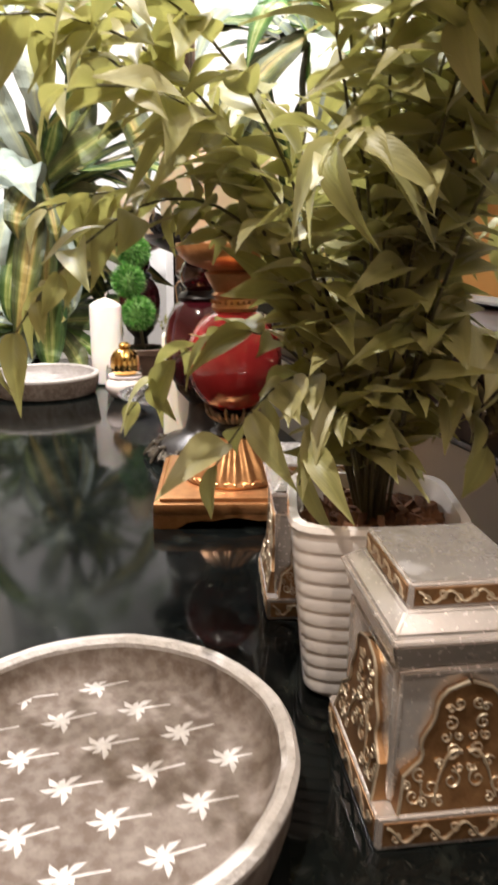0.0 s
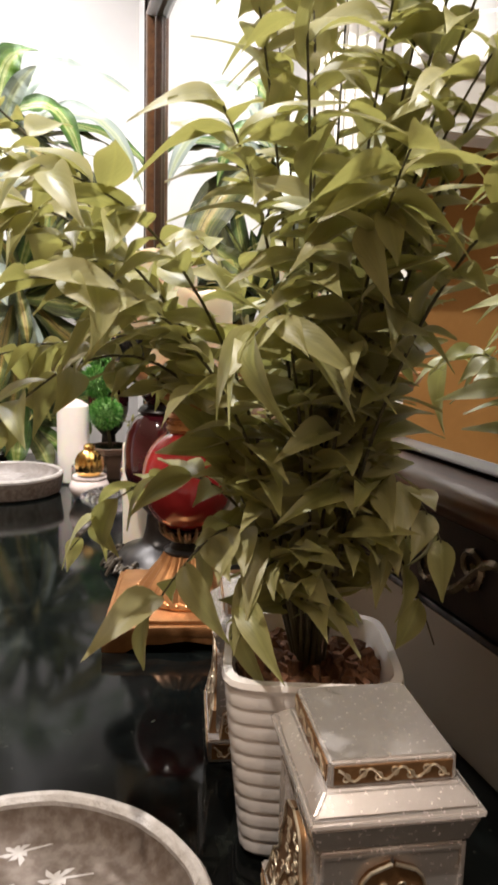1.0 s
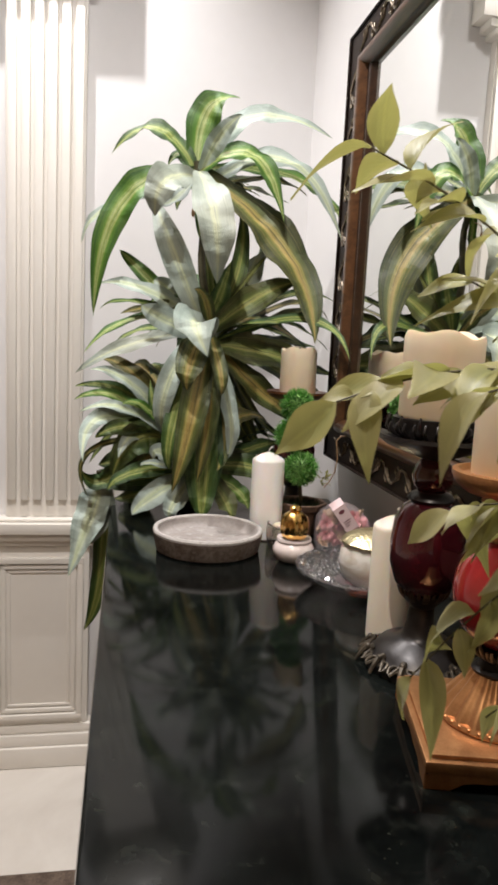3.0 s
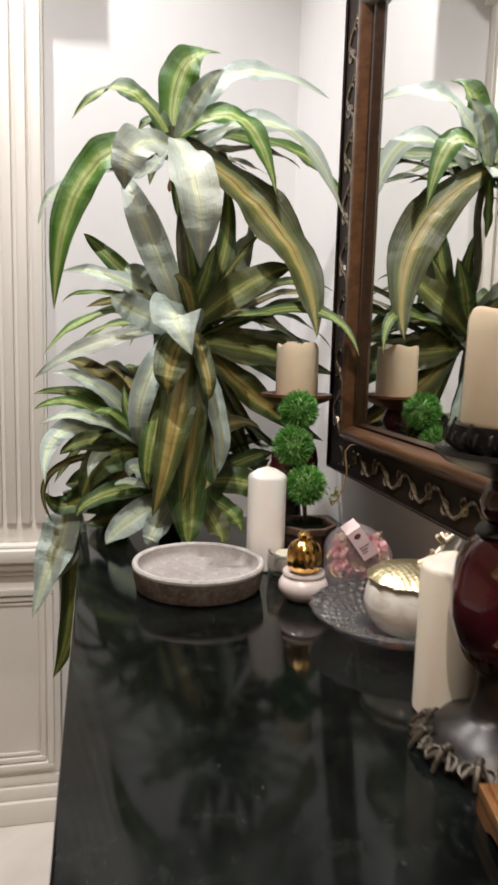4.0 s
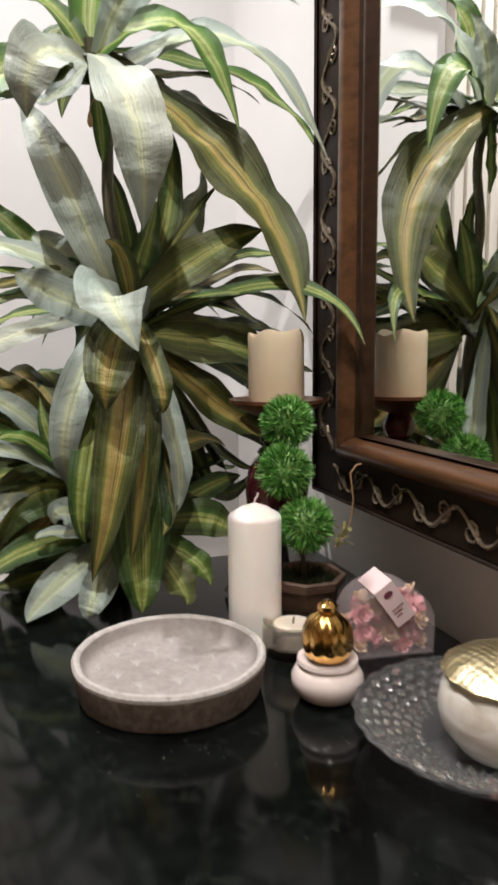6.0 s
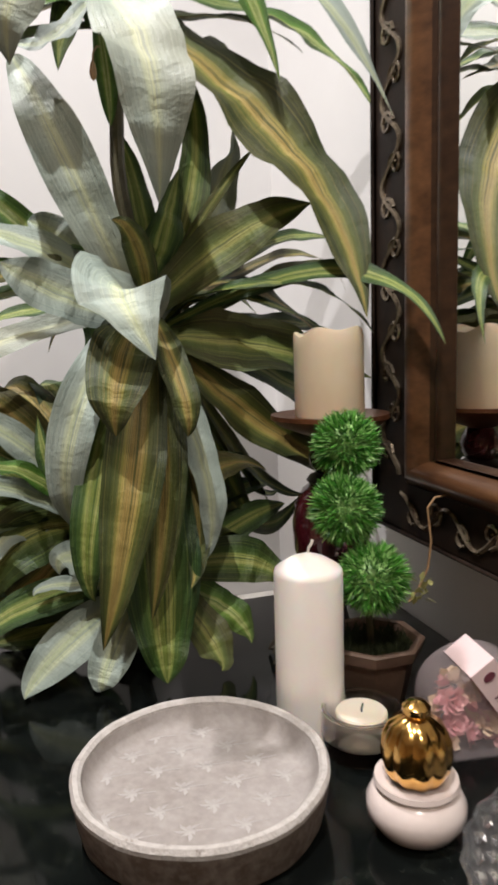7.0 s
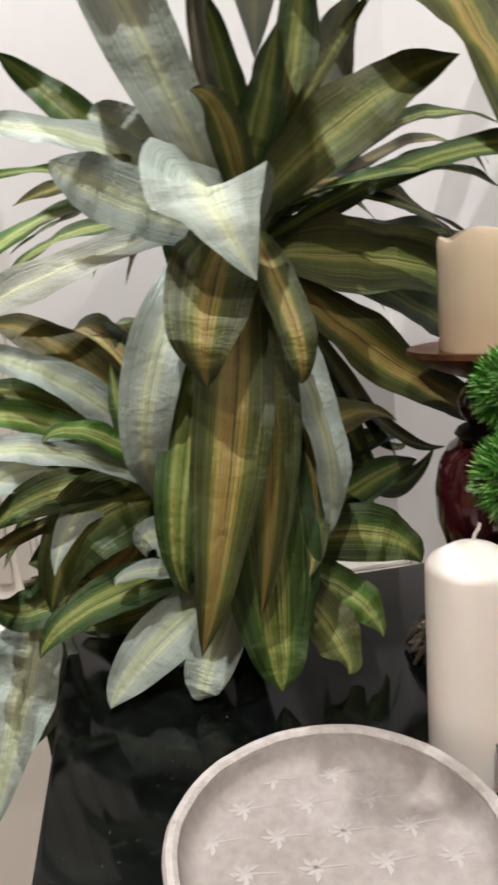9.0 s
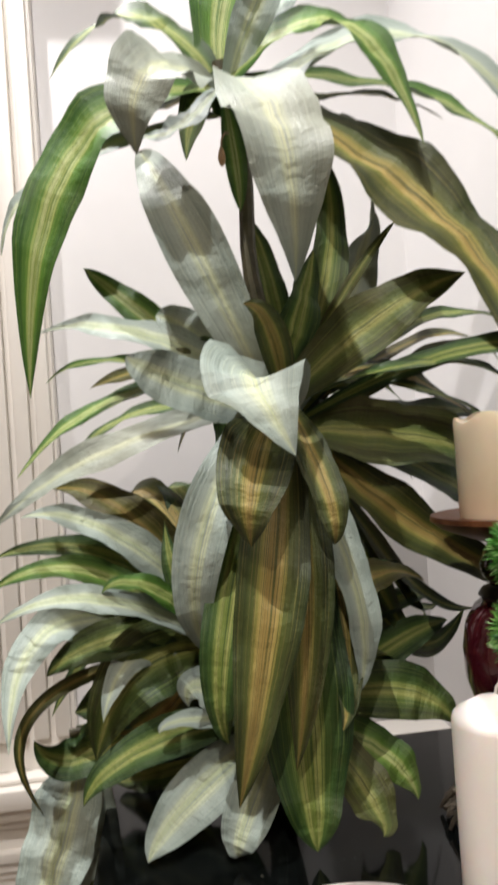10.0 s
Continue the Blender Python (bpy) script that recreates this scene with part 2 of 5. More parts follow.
def glass(name, tint=(1, 1, 1), rough=0.02, trans=1.0, alpha=1.0):
    m = Mat(name)
    m.base(tint).set(Roughness=rough, IOR=1.47, Transmission_Weight=trans, Alpha=alpha)
    m.bump(m.noise(25, 2), 0.03, 0.001)
    return m.mat


def mirror_glass():
    m = Mat("silvered_mirror")
    m.base((0.86, 0.87, 0.85)).set(Metallic=1.0, Roughness=m.math("MULTIPLY", m.noise(4, 3), 0.012))
    return m.mat


def red_glaze(name, a, b):
    m = Mat(name)
    m.base(m.ramp(m.noise(20, 5, 0.6), [(0.3, a), (0.75, b)]))
    m.set(Roughness=0.11, Coat_Weight=0.8, Coat_Roughness=0.05)
    m.bump(m.noise(45, 3), 0.04, 0.001)
    return m.mat


def onyx():
    m = Mat("banded_white_marble")
    v = m.noise(9, 6, 0.6, distort=1.2, stretch=(1, 1, 3))
    m.base(m.ramp(v, [(0.3, (0.50, 0.42, 0.32)), (0.5, (0.74, 0.70, 0.64)), (0.75, (0.80, 0.77, 0.73))]))
    m.set(Roughness=0.22, Coat_Weight=0.3, Subsurface_Weight=0.1, Subsurface_Scale=0.01)
    return m.mat


def hammered_gold():
    m = Mat("quilted_gold_lid")
    f = m.noise(75, 4, 0.6, distort=0.8)
    sep = m.nt.nodes.new("ShaderNodeSeparateXYZ")
    m.link(m.coord.outputs["Object"], sep.inputs[0])
    x, y = m.math("MULTIPLY", sep.outputs[0], 420.0), m.math("MULTIPLY", sep.outputs[1], 420.0)
    quilt = m.math("MULTIPLY", m.math("SINE", m.math("ADD", x, y)), m.math("SINE", m.math("SUBTRACT", x, y)))
    m.base(m.ramp(f, [(0.3, (0.70, 0.56, 0.30)), (0.7, (0.88, 0.78, 0.52))]))
    m.set(Metallic=1.0, Roughness=0.36)
    m.bump(m.math("ADD", m.math("MULTIPLY", f, 0.6), m.math("MULTIPLY", quilt, 0.14)), 0.6, 0.003)
    return m.mat


def pale_floor():
    m = Mat("cream_floor_marble")
    v = m.noise(3, 6, 0.6, distort=0.8)
    m.base(m.ramp(v, [(0.3, (0.66, 0.61, 0.55)), (0.7, (0.78, 0.74, 0.68))]))
    m.set(Roughness=0.16)
    return m.mat


def rug_cloth():
    m = Mat("brown_woven_rug")
    a, b = m.noise(22, 5), m.noise(260, 2)
    m.base(m.ramp(m.math("ADD", m.math("MULTIPLY", a, 0.6), m.math("MULTIPLY", b, 0.4)), [(0.35, (0.06, 0.04, 0.03)), (0.65, (0.22, 0.16, 0.12))]))
    m.set(Roughness=0.95)
    m.bump(b, 0.8, 0.004)
    return m.mat


MARBLE, CONCRETE, RIM = marble(), concrete(), concrete_rim()
PALECONCRETE = concrete("pale_dusty_concrete", ((0.26, 0.228, 0.212), (0.33, 0.298, 0.282), (0.39, 0.358, 0.345)), 0.12)
FRAMEWOOD = wood("brown_mirror_wood", (0.014, 0.006, 0.003), (0.042, 0.019, 0.009), 0.3)
BARWOOD = wood("rubbed_gold_brown_wood", (0.050, 0.021, 0.009), (0.125, 0.056, 0.024), 0.28)
CABINET = wood("dark_cabinet_wood", (0.03, 0.016, 0.010), (0.07, 0.038, 0.022), 0.35)
DRACAENA, FICUS, GRASS = dracaena_leaf(), ficus_leaf(), topiary_green()
# same leaf where lamplight falls on it: the grey-white sheen is painted in
LITLEAF = dracaena_leaf("sheen_lit_variegated_leaf", ((0.50, 0.57, 0.33), (0.64, 0.69, 0.46), (0.54, 0.61, 0.43)), (0.56, 0.63, 0.49), ((0.42, 0.49, 0.42), (0.37, 0.44, 0.39), (0.30, 0.365, 0.325)), 0.16)
GREENLEAF = dracaena_leaf("fresh_variegated_leaf", ((0.30, 0.36, 0.10), (0.50, 0.54, 0.24), (0.36, 0.44, 0.12)), (0.34, 0.44, 0.10), ((0.12, 0.25, 0.03), (0.07, 0.17, 0.022), (0.03, 0.09, 0.013)))
AGED = dracaena_leaf("browned_variegated_leaf", ((0.34, 0.24, 0.07), (0.46, 0.34, 0.11), (0.33, 0.29, 0.07)), (0.44, 0.34, 0.11), ((0.12, 0.14, 0.03), (0.07, 0.09, 0.022), (0.028, 0.040, 0.012)))
CLEAR, CRYSTAL, PLASTIC = glass("clear_glass", (0.97, 0.97, 0.96), 0.03, 1.0, 0.65), glass("pressed_crystal", (0.97, 0.97, 0.98), 0.02, 0.96, 0.97), glass("clear_plastic", (0.95, 0.82, 0.84), 0.12, 0.3, 0.13)
MIRROR = mirror_glass()
RED = red_glaze("oxblood_glaze", (0.20, 0.011, 0.012), (0.34, 0.026, 0.026))
WINE = red_glaze("dark_wine_glaze", (0.030, 0.003, 0.006), (0.075, 0.008, 0.014))
ONYX, HAMMERED, PALEFLOOR, RUG = onyx(), hammered_gold(), pale_floor(), rug_cloth()


# ---- mesh helpers ----
def thing(name, m, label, category, group="", kind=""):
    ob = new(name)
    ob.empty_display_size = 0.02
    ob.matrix_world = m
    return tagged(ob, label, category, group, kind)


def link_mesh(name, bm, material, smooth=True):
    me = bpy.data.meshes.new(name)
    bm.normal_update()
    bm.to_mesh(me)
    bm.free()
    me.materials.append(material)
    if smooth:
        me.polygons.foreach_set("use_smooth", [True] * len(me.polygons))
        me.set_sharp_from_angle(angle=radians(35))
    return new(name, me)


def part(name, bm, material, parent, label="", smooth=True):
    ob = link_mesh(name, bm, material, smooth)
    ob.parent = parent
    return tagged(ob, label)


def structure(name, bm, material, label, category, smooth=False):
    return tagged(link_mesh(name, bm, material, smooth), label, category, "", "structure")


def add_box(bm, x0, x1, y0, y1, z0, z1, bevel=0.0, m=None):
    r = bmesh.ops.create_cube(bm, size=1.0)["verts"]
    for v in r:
        v.co = Vector((x0 + (v.co.x + 0.5) * (x1 - x0), y0 + (v.co.y + 0.5) * (y1 - y0), z0 + (v.co.z + 0.5) * (z1 - z0)))
    if bevel:
        edges = list({e for v in r for e in v.link_edges})
        out = bmesh.ops.bevel(bm, geom=edges, offset=bevel, segments=2, affect="EDGES", profile=0.6)
        r = list({v for f in out["faces"] for v in f.verts} | {v for v in r if v.is_valid})
    if m is not None:
        for v in r:
            v.co = m @ v.co
    return bm


def box(*a, **k):
    return add_box(bmesh.new(), *a, **k)


def lathe(profile, segs=32, shape=None, bm=None, at=(0, 0, 0), cap=True):
    """Turn (radius, height) pairs round z. shape(angle, height) scales the radius."""
    bm = bm or bmesh.new()
    rings = []
    for r, z in profile:
        ring = []
        for k in range(segs):
            a = 2 * math.pi * k / segs
            q = r * (shape(a, z) if shape else 1.0)
            ring.append(bm.verts.new((at[0] + q * math.cos(a), at[1] + q * math.sin(a), at[2] + z)))
        rings.append(ring)
    for lo, hi in zip(rings, rings[1:]):
        for k in range(segs):
            bm.faces.new((lo[k], lo[(k + 1) % segs], hi[(k + 1) % segs], hi[k]))
    if cap:
        if profile[0][0] > 1e-5:
            bm.faces.new(list(reversed(rings[0])))
        if profile[-1][0] > 1e-5:
            bm.faces.new(rings[-1])
    return bm


def tube(bm, pts, radius, sides=6, taper=1.0):
    """A round rod along points, narrowing to taper times its radius."""
    pts = [Vector(p) for p in pts]
    rings, last = [], None
    for i, p in enumerate(pts):
        d = (pts[min(i + 1, len(pts) - 1)] - pts[max(i - 1, 0)]).normalized()
        ref = last or (Vector((0, 0, 1)) if abs(d.z) < 0.9 else Vector((1, 0, 0)))
        s = d.cross(ref)
        if s.length < 1e-4:
            s = d.cross(Vector((0.3, 0.9, 0.2)))
        s.normalize()
        n = s.cross(d).normalized()
        last = n
        r = radius * (1 + (taper - 1) * i / max(1, len(pts) - 1))
        rings.append([bm.verts.new(p + r * (math.cos(2 * math.pi * k / sides) * s + math.sin(2 * math.pi * k / sides) * n)) for k in range(sides)])
    for lo, hi in zip(rings, rings[1:]):
        for k in range(sides):
            bm.faces.new((lo[k], hi[k], hi[(k + 1) % sides], lo[(k + 1) % sides]))
    bm.faces.new(rings[0])
    bm.faces.new(list(reversed(rings[-1])))
    return bm


def spiral(cx, cy, r, turns, start, ccw=1, steps=16):
    """Points of a flat scroll that winds inward."""
    return [(cx + r * (1 - 0.85 * k / steps) * math.cos(start + ccw * turns * 2 * math.pi * k / steps),
             cy + r * (1 - 0.85 * k / steps) * math.sin(start + ccw * turns * 2 * math.pi * k / steps)) for k in range(steps + 1)]


def running_scroll(bm, length, height, pitch, radius, place):
    """A wave with curls in its hollows; place(u, v) gives the point on the face."""
    n = max(2, int(round(length / pitch)))
    step = length / n
    wave = []
    for k in range(n * 10 + 1):
        u = k * step / 10
        wave.append(place(u, 0.34 * height * math.cos(2 * math.pi * u / (2 * step))))
    tube(bm, wave, radius, 5)
    for k in range(n):
        s = 1 if k % 2 else -1
        u = (k + 0.5) * step
        up = 1 if k % 2 == 0 else -1
        cu = k * step + (0 if k == 0 else 0) + step * 0.5
        pts = spiral(cu, 0.16 * height * up * (-1), min(step, height) * 0.30, 1.4, math.pi * 0.5 * up, s, 12)
        tube(bm, [place(a, b) for a, b in pts], radius * 0.9, 5, 0.6)
    return bm


# ---- the room ----
WX, WY, X0, Y0 = 0.635, 3.20, -3.4, -2.6
structure("floor", box(X0 - 0.1, WX + 0.1, Y0 - 0.1, WY + 0.1, FLOOR - 0.1, FLOOR), PALEFLOOR, "polished cream stone floor", "floor")
structure("ceiling", box(X0 - 0.1, WX + 0.1, Y0 - 0.1, WY + 0.1, CEIL, CEIL + 0.1), CEILING, "plain white ceiling", "ceiling")
structure("wall_east", box(WX, WX + 0.12, Y0, WY + 0.12, FLOOR, CEIL), WALL, "warm white painted wall behind the mirror", "wall")
# both walls are out of view; their cream tints the light they bounce
structure("wall_west", box(X0 - 0.12, X0, Y0, WY + 0.12, FLOOR, CEIL), CREAM, "unseen wall, cream to warm the bounced light", "wall")
structure("wall_south", box(X0, WX, Y0 - 0.12, Y0, FLOOR, CEIL), CREAM, "unseen wall, cream to warm the bounced light", "wall")

# north wall, with an opening to an ochre room beside the pilaster
OL, OR, OZ = -1.75, -0.47, 1.87
bm = box(OR, WX, WY, WY + 0.12, FLOOR, CEIL)
add_box(bm, X0, OL, WY, WY + 0.12, FLOOR, CEIL)
add_box(bm, OL, OR, WY, WY + 0.12, OZ, CEIL)
structure("wall_north", bm, WALL, "warm white painted wall with a wide opening", "wall")
structure("wall_beyond", box(X0, WX, WY + 0.75, WY + 0.85, FLOOR, CEIL), ORANGE, "ochre painted wall seen through the opening", "wall")
bm = bmesh.new()
for k, (d, h0, h1) in enumerate(((0.03, 0.0, 0.07), (0.05, 0.07, 0.10), (0.04, 0.10, 0.19), (0.07, 0.19, 0.22), (0.10, 0.22, 0.25))):
    add_box(bm, OL - 0.05, OR + 0.05 - 0.002 * k, WY - d, WY - 0.001, OZ + h0, OZ + h1 - 0.001, 0.004)
structure("trim_lintel", bm, TRIM, "white moulded lintel over the opening", "trim", True)
bm = bmesh.new()
for x0, x1 in ((OR, OR + 0.07), (OL - 0.07, OL)):
    add_box(bm, x0, x1, WY - 0.03, WY - 0.001, FLOOR, OZ - 0.001, 0.006)
structure("trim_casing", bm, TRIM, "white casing beside the opening", "trim", True)


def moulding_ring(bm, x0, x1, z0, z1, steps):
    """A rectangular picture-frame moulding on the north wall; steps: (inset, width, depth)."""
    for inset, w, d in steps:
        a, b, c, e = x0 + inset, x1 - inset, z0 + inset, z1 - inset
        add_box(bm, a, b, WY - 0.05 - d, WY - 0.0495, c, c + w, 0.003)
        add_box(bm, a, b, WY - 0.05 - d, WY - 0.0495, e - w, e, 0.003)
        add_box(bm, a, a + w, WY - 0.0501 - d, WY - 0.0495, c + w, e - w, 0.003)
        add_box(bm, b - w, b, WY - 0.0501 - d, WY - 0.0495, c + w, e - w, 0.003)


# pilaster: pedestal, fluted shaft, stepped capital
PX0, PX1 = -0.275, -0.05
pil = thing("pilaster", pose(0, 0, 0), "tall white fluted pilaster with a stepped capital", "pilaster", kind="structure")
part("shaft", box(PX0, PX1, WY - 0.035, WY - 0.001, 0.645, 2.185), TRIM, pil)
NF = 6
for k in range(NF):
    fw = (PX1 - PX0) / NF
    x = PX0 + k * fw
    part("fillet", box(x + fw * 0.14, x + fw * 0.86, WY - 0.05, WY - 0.0345, 0.70, 2.185, bevel=0.006), TRIM, pil)
for w, d, z0, z1 in ((0.0, 0.057, 2.185, 2.197), (0.023, 0.071, 2.197, 2.215), (0.045, 0.076, 2.215, 2.24), (0.075, 0.083, 2.24, 2.42), (0.080, 0.088, 2.42, 2.50)):
    part("capital_step", box(PX0 - w, PX1 + w, WY - d, WY - 0.001, z0, z1 - 0.0006, bevel=0.003), TRIM, pil)
ped = bmesh.new()
add_box(ped, PX0 - 0.05, PX1 + 0.03, WY - 0.05, WY - 0.001, -0.04, 0.555, 0.003)
moulding_ring(ped, PX0 - 0.045, PX1 + 0.025, -0.03, 0.53, ((0.012, 0.018, 0.016), (0.034, 0.014, 0.010), (0.052, 0.010, 0.005)))
part("pedestal", ped, TRIM, pil)

bm = bmesh.new()
for d, z0, z1 in ((0.06, 0.556, 0.575), (0.075, 0.575, 0.60), (0.09, 0.60, 0.635), (0.07, 0.635, 0.645)):
    add_box(bm, OR + 0.072, WX - 0.001, WY - d, WY - 0.0012, z0, z1 - 0.0006, 0.005)
structure("trim_dado", bm, TRIM, "white moulded dado rail", "trim", True)
bm = bmesh.new()
for d, z0, z1 in ((0.075, FLOOR, -0.11), (0.066, -0.11, -0.07), (0.058, -0.07, -0.041)):
    add_box(bm, OR + 0.072, WX - 0.001, WY - d, WY - 0.0012, z0 + 0.0006, z1, 0.006)
structure("baseboard", bm, TRIM, "tall white stepped baseboard", "baseboard", True)
bm = bmesh.new()
moulding_ring(bm, 0.03, 0.60, -0.02, 0.52, ((0.0, 0.022, -0.030), (0.03, 0.014, -0.036)))
structure("trim_panel", bm, TRIM, "white panel moulding below the dado", "trim", True)

rug = thing("rug", pose(0, 0, FLOOR), "flat brown woven rug on the pale floor", "rug")
bm = box(-2.2, 0.04, -0.8, 2.66, 0.0, 0.010, bevel=0.004)
part("woven_top", bm, RUG, rug)

for lx, ly, *rest in DOWNLIGHTS:
    d = thing("downlight", pose(lx, ly, CEIL), "white recessed ceiling downlight", "downlight", "ceiling downlights")
    part("ring", lathe([(0.044, 0.0), (0.055, -0.004), (0.055, -0.010), (0.046, -0.012), (0.042, -0.004)], 24, cap=False), TRIM, d)

# ---- console table ----
TX0, TX1, TY0, TY1 = 0.05, 0.632, 0.62, 2.775
table = thing("console_table", pose(0, 0, FLOOR), "tall console with a polished dark green marble top", "console table")
H = TOP - FLOOR
bm = box(TX0, TX1, TY0, TY1, H - 0.035, H, bevel=0.006)
part("marble_top", bm, MARBLE, table, "polished dark green-black marble slab")
part("moulding", box(TX0 + 0.02, TX1 - 0.001, TY0 + 0.02, TY1 - 0.02, H - 0.065, H - 0.0355, bevel=0.010), CABINET, table)
part("body", box(TX0 + 0.06, TX1 - 0.002, TY0 + 0.05, TY1 - 0.05, 0.08, H - 0.0655, bevel=0.004), CABINET, table)
part("plinth", box(TX0 + 0.045, TX1 - 0.002, TY0 + 0.035, TY1 - 0.035, 0.0, 0.0795, bevel=0.006), CABINET, table)
for k in range(4):
    a = TY0 + 0.07 + k * 0.505
    door = part("door", box(TX0 + 0.042, TX0 + 0.0595, a, a + 0.49, 0.10, H - 0.085, bevel=0.004), CABINET, table)
    part("knob", lathe([(0.0, -0.02), (0.011, -0.014), (0.012, -0.006), (0.005, 0.0), (0.005, 0.012)], 14, cap=False, bm=None), GILT, door).matrix_local = pose(TX0 + 0.031, a + (0.45 if k % 2 == 0 else 0.04), H * 0.55, 0, 90, 0)

# ---- framed mirror ----
GX = 0.579
MY0, MY1, MZ0, MZ1 = 0.80, 2.632, 0.94, 1.915
SIDE, RAILW = 0.187, 0.117
mir = thing("wall_mirror", pose(WX, (MY0 + MY1) / 2, MZ0), "large wall mirror in a dark carved wooden frame with gilt scrolls", "mirror")
inv = Matrix.Translation((-WX, -(MY0 + MY1) / 2, -MZ0))


def frame_member(bm, bands, s0, s1, z0, z1):
    """Extrude bands round the opening, each (outer share, inner share, x outer, x inner), mitred at the corners."""
    def rail(f):
        return 1.167 * f if f < 0.54 else 0.63 + 1.154 * (f - 0.54) if f < 0.80 else 0.93 + 0.35 * (f - 0.80)

    for a, b, xa, xb in bands:
        def ring(f, x):
            g = rail(f)
            return [Vector((x, MY1 - s1 * f, MZ0 + z0 * g)), Vector((x, MY1 - s1 * f, MZ1 - z1 * g)), Vector((x, MY0 + s0 * f, MZ1 - z1 * g)), Vector((x, MY0 + s0 * f, MZ0 + z0 * g))]
        va, vb = [bm.verts.new(inv @ p) for p in ring(a, xa)], [bm.verts.new(inv @ p) for p in ring(b, xb)]
        for k in range(4):
            bm.faces.new((va[k], va[(k + 1) % 4], vb[(k + 1) % 4], vb[k]))
    bmesh.ops.remove_doubles(bm, verts=bm.verts, dist=0.00005)
    return bm


def round_bands(a, b, x_low, x_high, n=8):
    out = []
    for k in range(n):
        f, g = k / n, (k + 1) / n
        out.append((a + (b - a) * f, a + (b - a) * g, x_low + (x_high - x_low) * math.sin(math.pi * f), x_low + (x_high - x_low) * math.sin(math.pi * g)))
    return out


fa = frame_member(bmesh.new(), [(0.0, 0.0001, WX - 0.001, 0.580), (0.0001, 0.03, 0.580, 0.570)] + round_bands(0.03, 0.07, 0.570, 0.567, 4) + [(0.07, 0.52, 0.573, 0.573), (0.52, 0.54, 0.573, 0.569)], SIDE, SIDE, RAILW, RAILW)
part("carved_band", fa, DARKWOOD, mir, "near-black outer band")
fb = frame_member(bmesh.new(), round_bands(0.54, 0.80, 0.569, 0.553, 12), SIDE, SIDE, RAILW, RAILW)
part("frame_bar", fb, BARWOOD, mir, "rubbed golden-brown rounded bar")
fc = frame_member(bmesh.new(), [(0.80, 0.84, 0.569, 0.574)] + round_bands(0.84, 0.95, 0.574, 0.567, 6) + [(0.95, 1.0, 0.574, GX)], SIDE, SIDE, RAILW, RAILW)
part("inner_moulding", fc, FRAMEWOOD, mir, "dark brown inner moulding")
bm = box(GX, GX + 0.006, MY0 + SIDE, MY1 - SIDE, MZ0 + RAILW * 0.99, MZ1 - RAILW * 0.99)
bm.transform(inv)
part("mirror_glass", bm, MIRROR, mir, "clear silvered glass", smooth=False)
bm = box(0.606, WX - 0.001, MY0 + 0.03, MY1 - 0.03, MZ0 + 0.03, MZ1 - 0.03)
bm.transform(inv)
part("backing", bm, CABINET, mir)
sc = bmesh.new()
LY, LZ = MY1 - MY0, MZ1 - MZ0
half, halfs = RAILW * 0.345, SIDE * 0.29
for edge, sign in ((MZ0, 1), (MZ1, -1)):
    running_scroll(sc, LY - 0.16, RAILW * 0.42, 0.052, 0.0033, lambda u, v: inv @ Vector((0.572, MY1 - 0.08 - u, edge + sign * (half + v))))
for edge, sign in ((MY1, -1), (MY0, 1)):
    running_scroll(sc, LZ - 0.16, SIDE * 0.34, 0.052, 0.0036, lambda u, v: inv @ Vector((0.572, edge + sign * (halfs + v), MZ0 + 0.08 + u)))
part("scrollwork", sc, SCROLLWOOD, mir, "brown carved scrolls with rubbed gilt edges")


# ---- dracaena ----
def blade(bm, base, mid, tip, width, face_out, rng, rows=30, cols=6):
    """A long leaf along a bent line, folded lightly along its middle, with wavy margins."""
    uv = bm.loops.layers.uv.verify()
    base, mid, tip = Vector(base), Vector(mid), Vector(tip)
    ctrl = 2 * mid - 0.5 * (base + tip)
    ph, amp = rng.uniform(0, 6.28), rng.uniform(0.02, 0.05)
    twist = rng.uniform(-0.35, 0.35)
    grid = []
    for i in range(rows + 1):
        v = i / rows
        p = (1 - v) ** 2 * base + 2 * v * (1 - v) * ctrl + v * v * tip
        d = (2 * (1 - v) * (ctrl - base) + 2 * v * (tip - ctrl)).normalized()
        s = d.cross(face_out)
        s = s.normalized() if s.length > 1e-3 else Vector((1, 0, 0))
        n = s.cross(d).normalized()
        s = (s * math.cos(twist * v) + n * math.sin(twist * v)).normalized()
        n = s.cross(d).normalized()
        w = width * 0.5 * (0.34 + 0.66 * math.sin(math.pi / 2 * min(1.0, v / 0.45)) ** 1.2) * (1.0 if v < 0.42 else max(0.0, 1 - ((v - 0.42) / 0.58) ** 1.85) ** 0.97)
        row = []
        for j in range(cols + 1):
            u = j / cols * 2 - 1
            lift = abs(u) * w * 0.22 + (abs(u) ** 2) * w * 0.22 * math.sin(ph + v * 17 + (1.7 if u > 0 else 0)) + amp * w * math.sin(v * 9 + ph) + 0.075 * w * math.sin(v * 43 + ph + 1.5 * u) * math.sin(v * 11 + ph)
            row.append((bm.verts.new(p + s * (u * w) + n * lift), (j / cols, v)))
        grid.append(row)
    for a, b in zip(grid, grid[1:]):
        for j in range(cols):
            q = (a[j], a[j + 1], b[j + 1], b[j])
            f = bm.faces.new([x[0] for x in q])
            for lp, x in zip(f.loops, q):
                lp[uv].uv = x[1]
    return bm


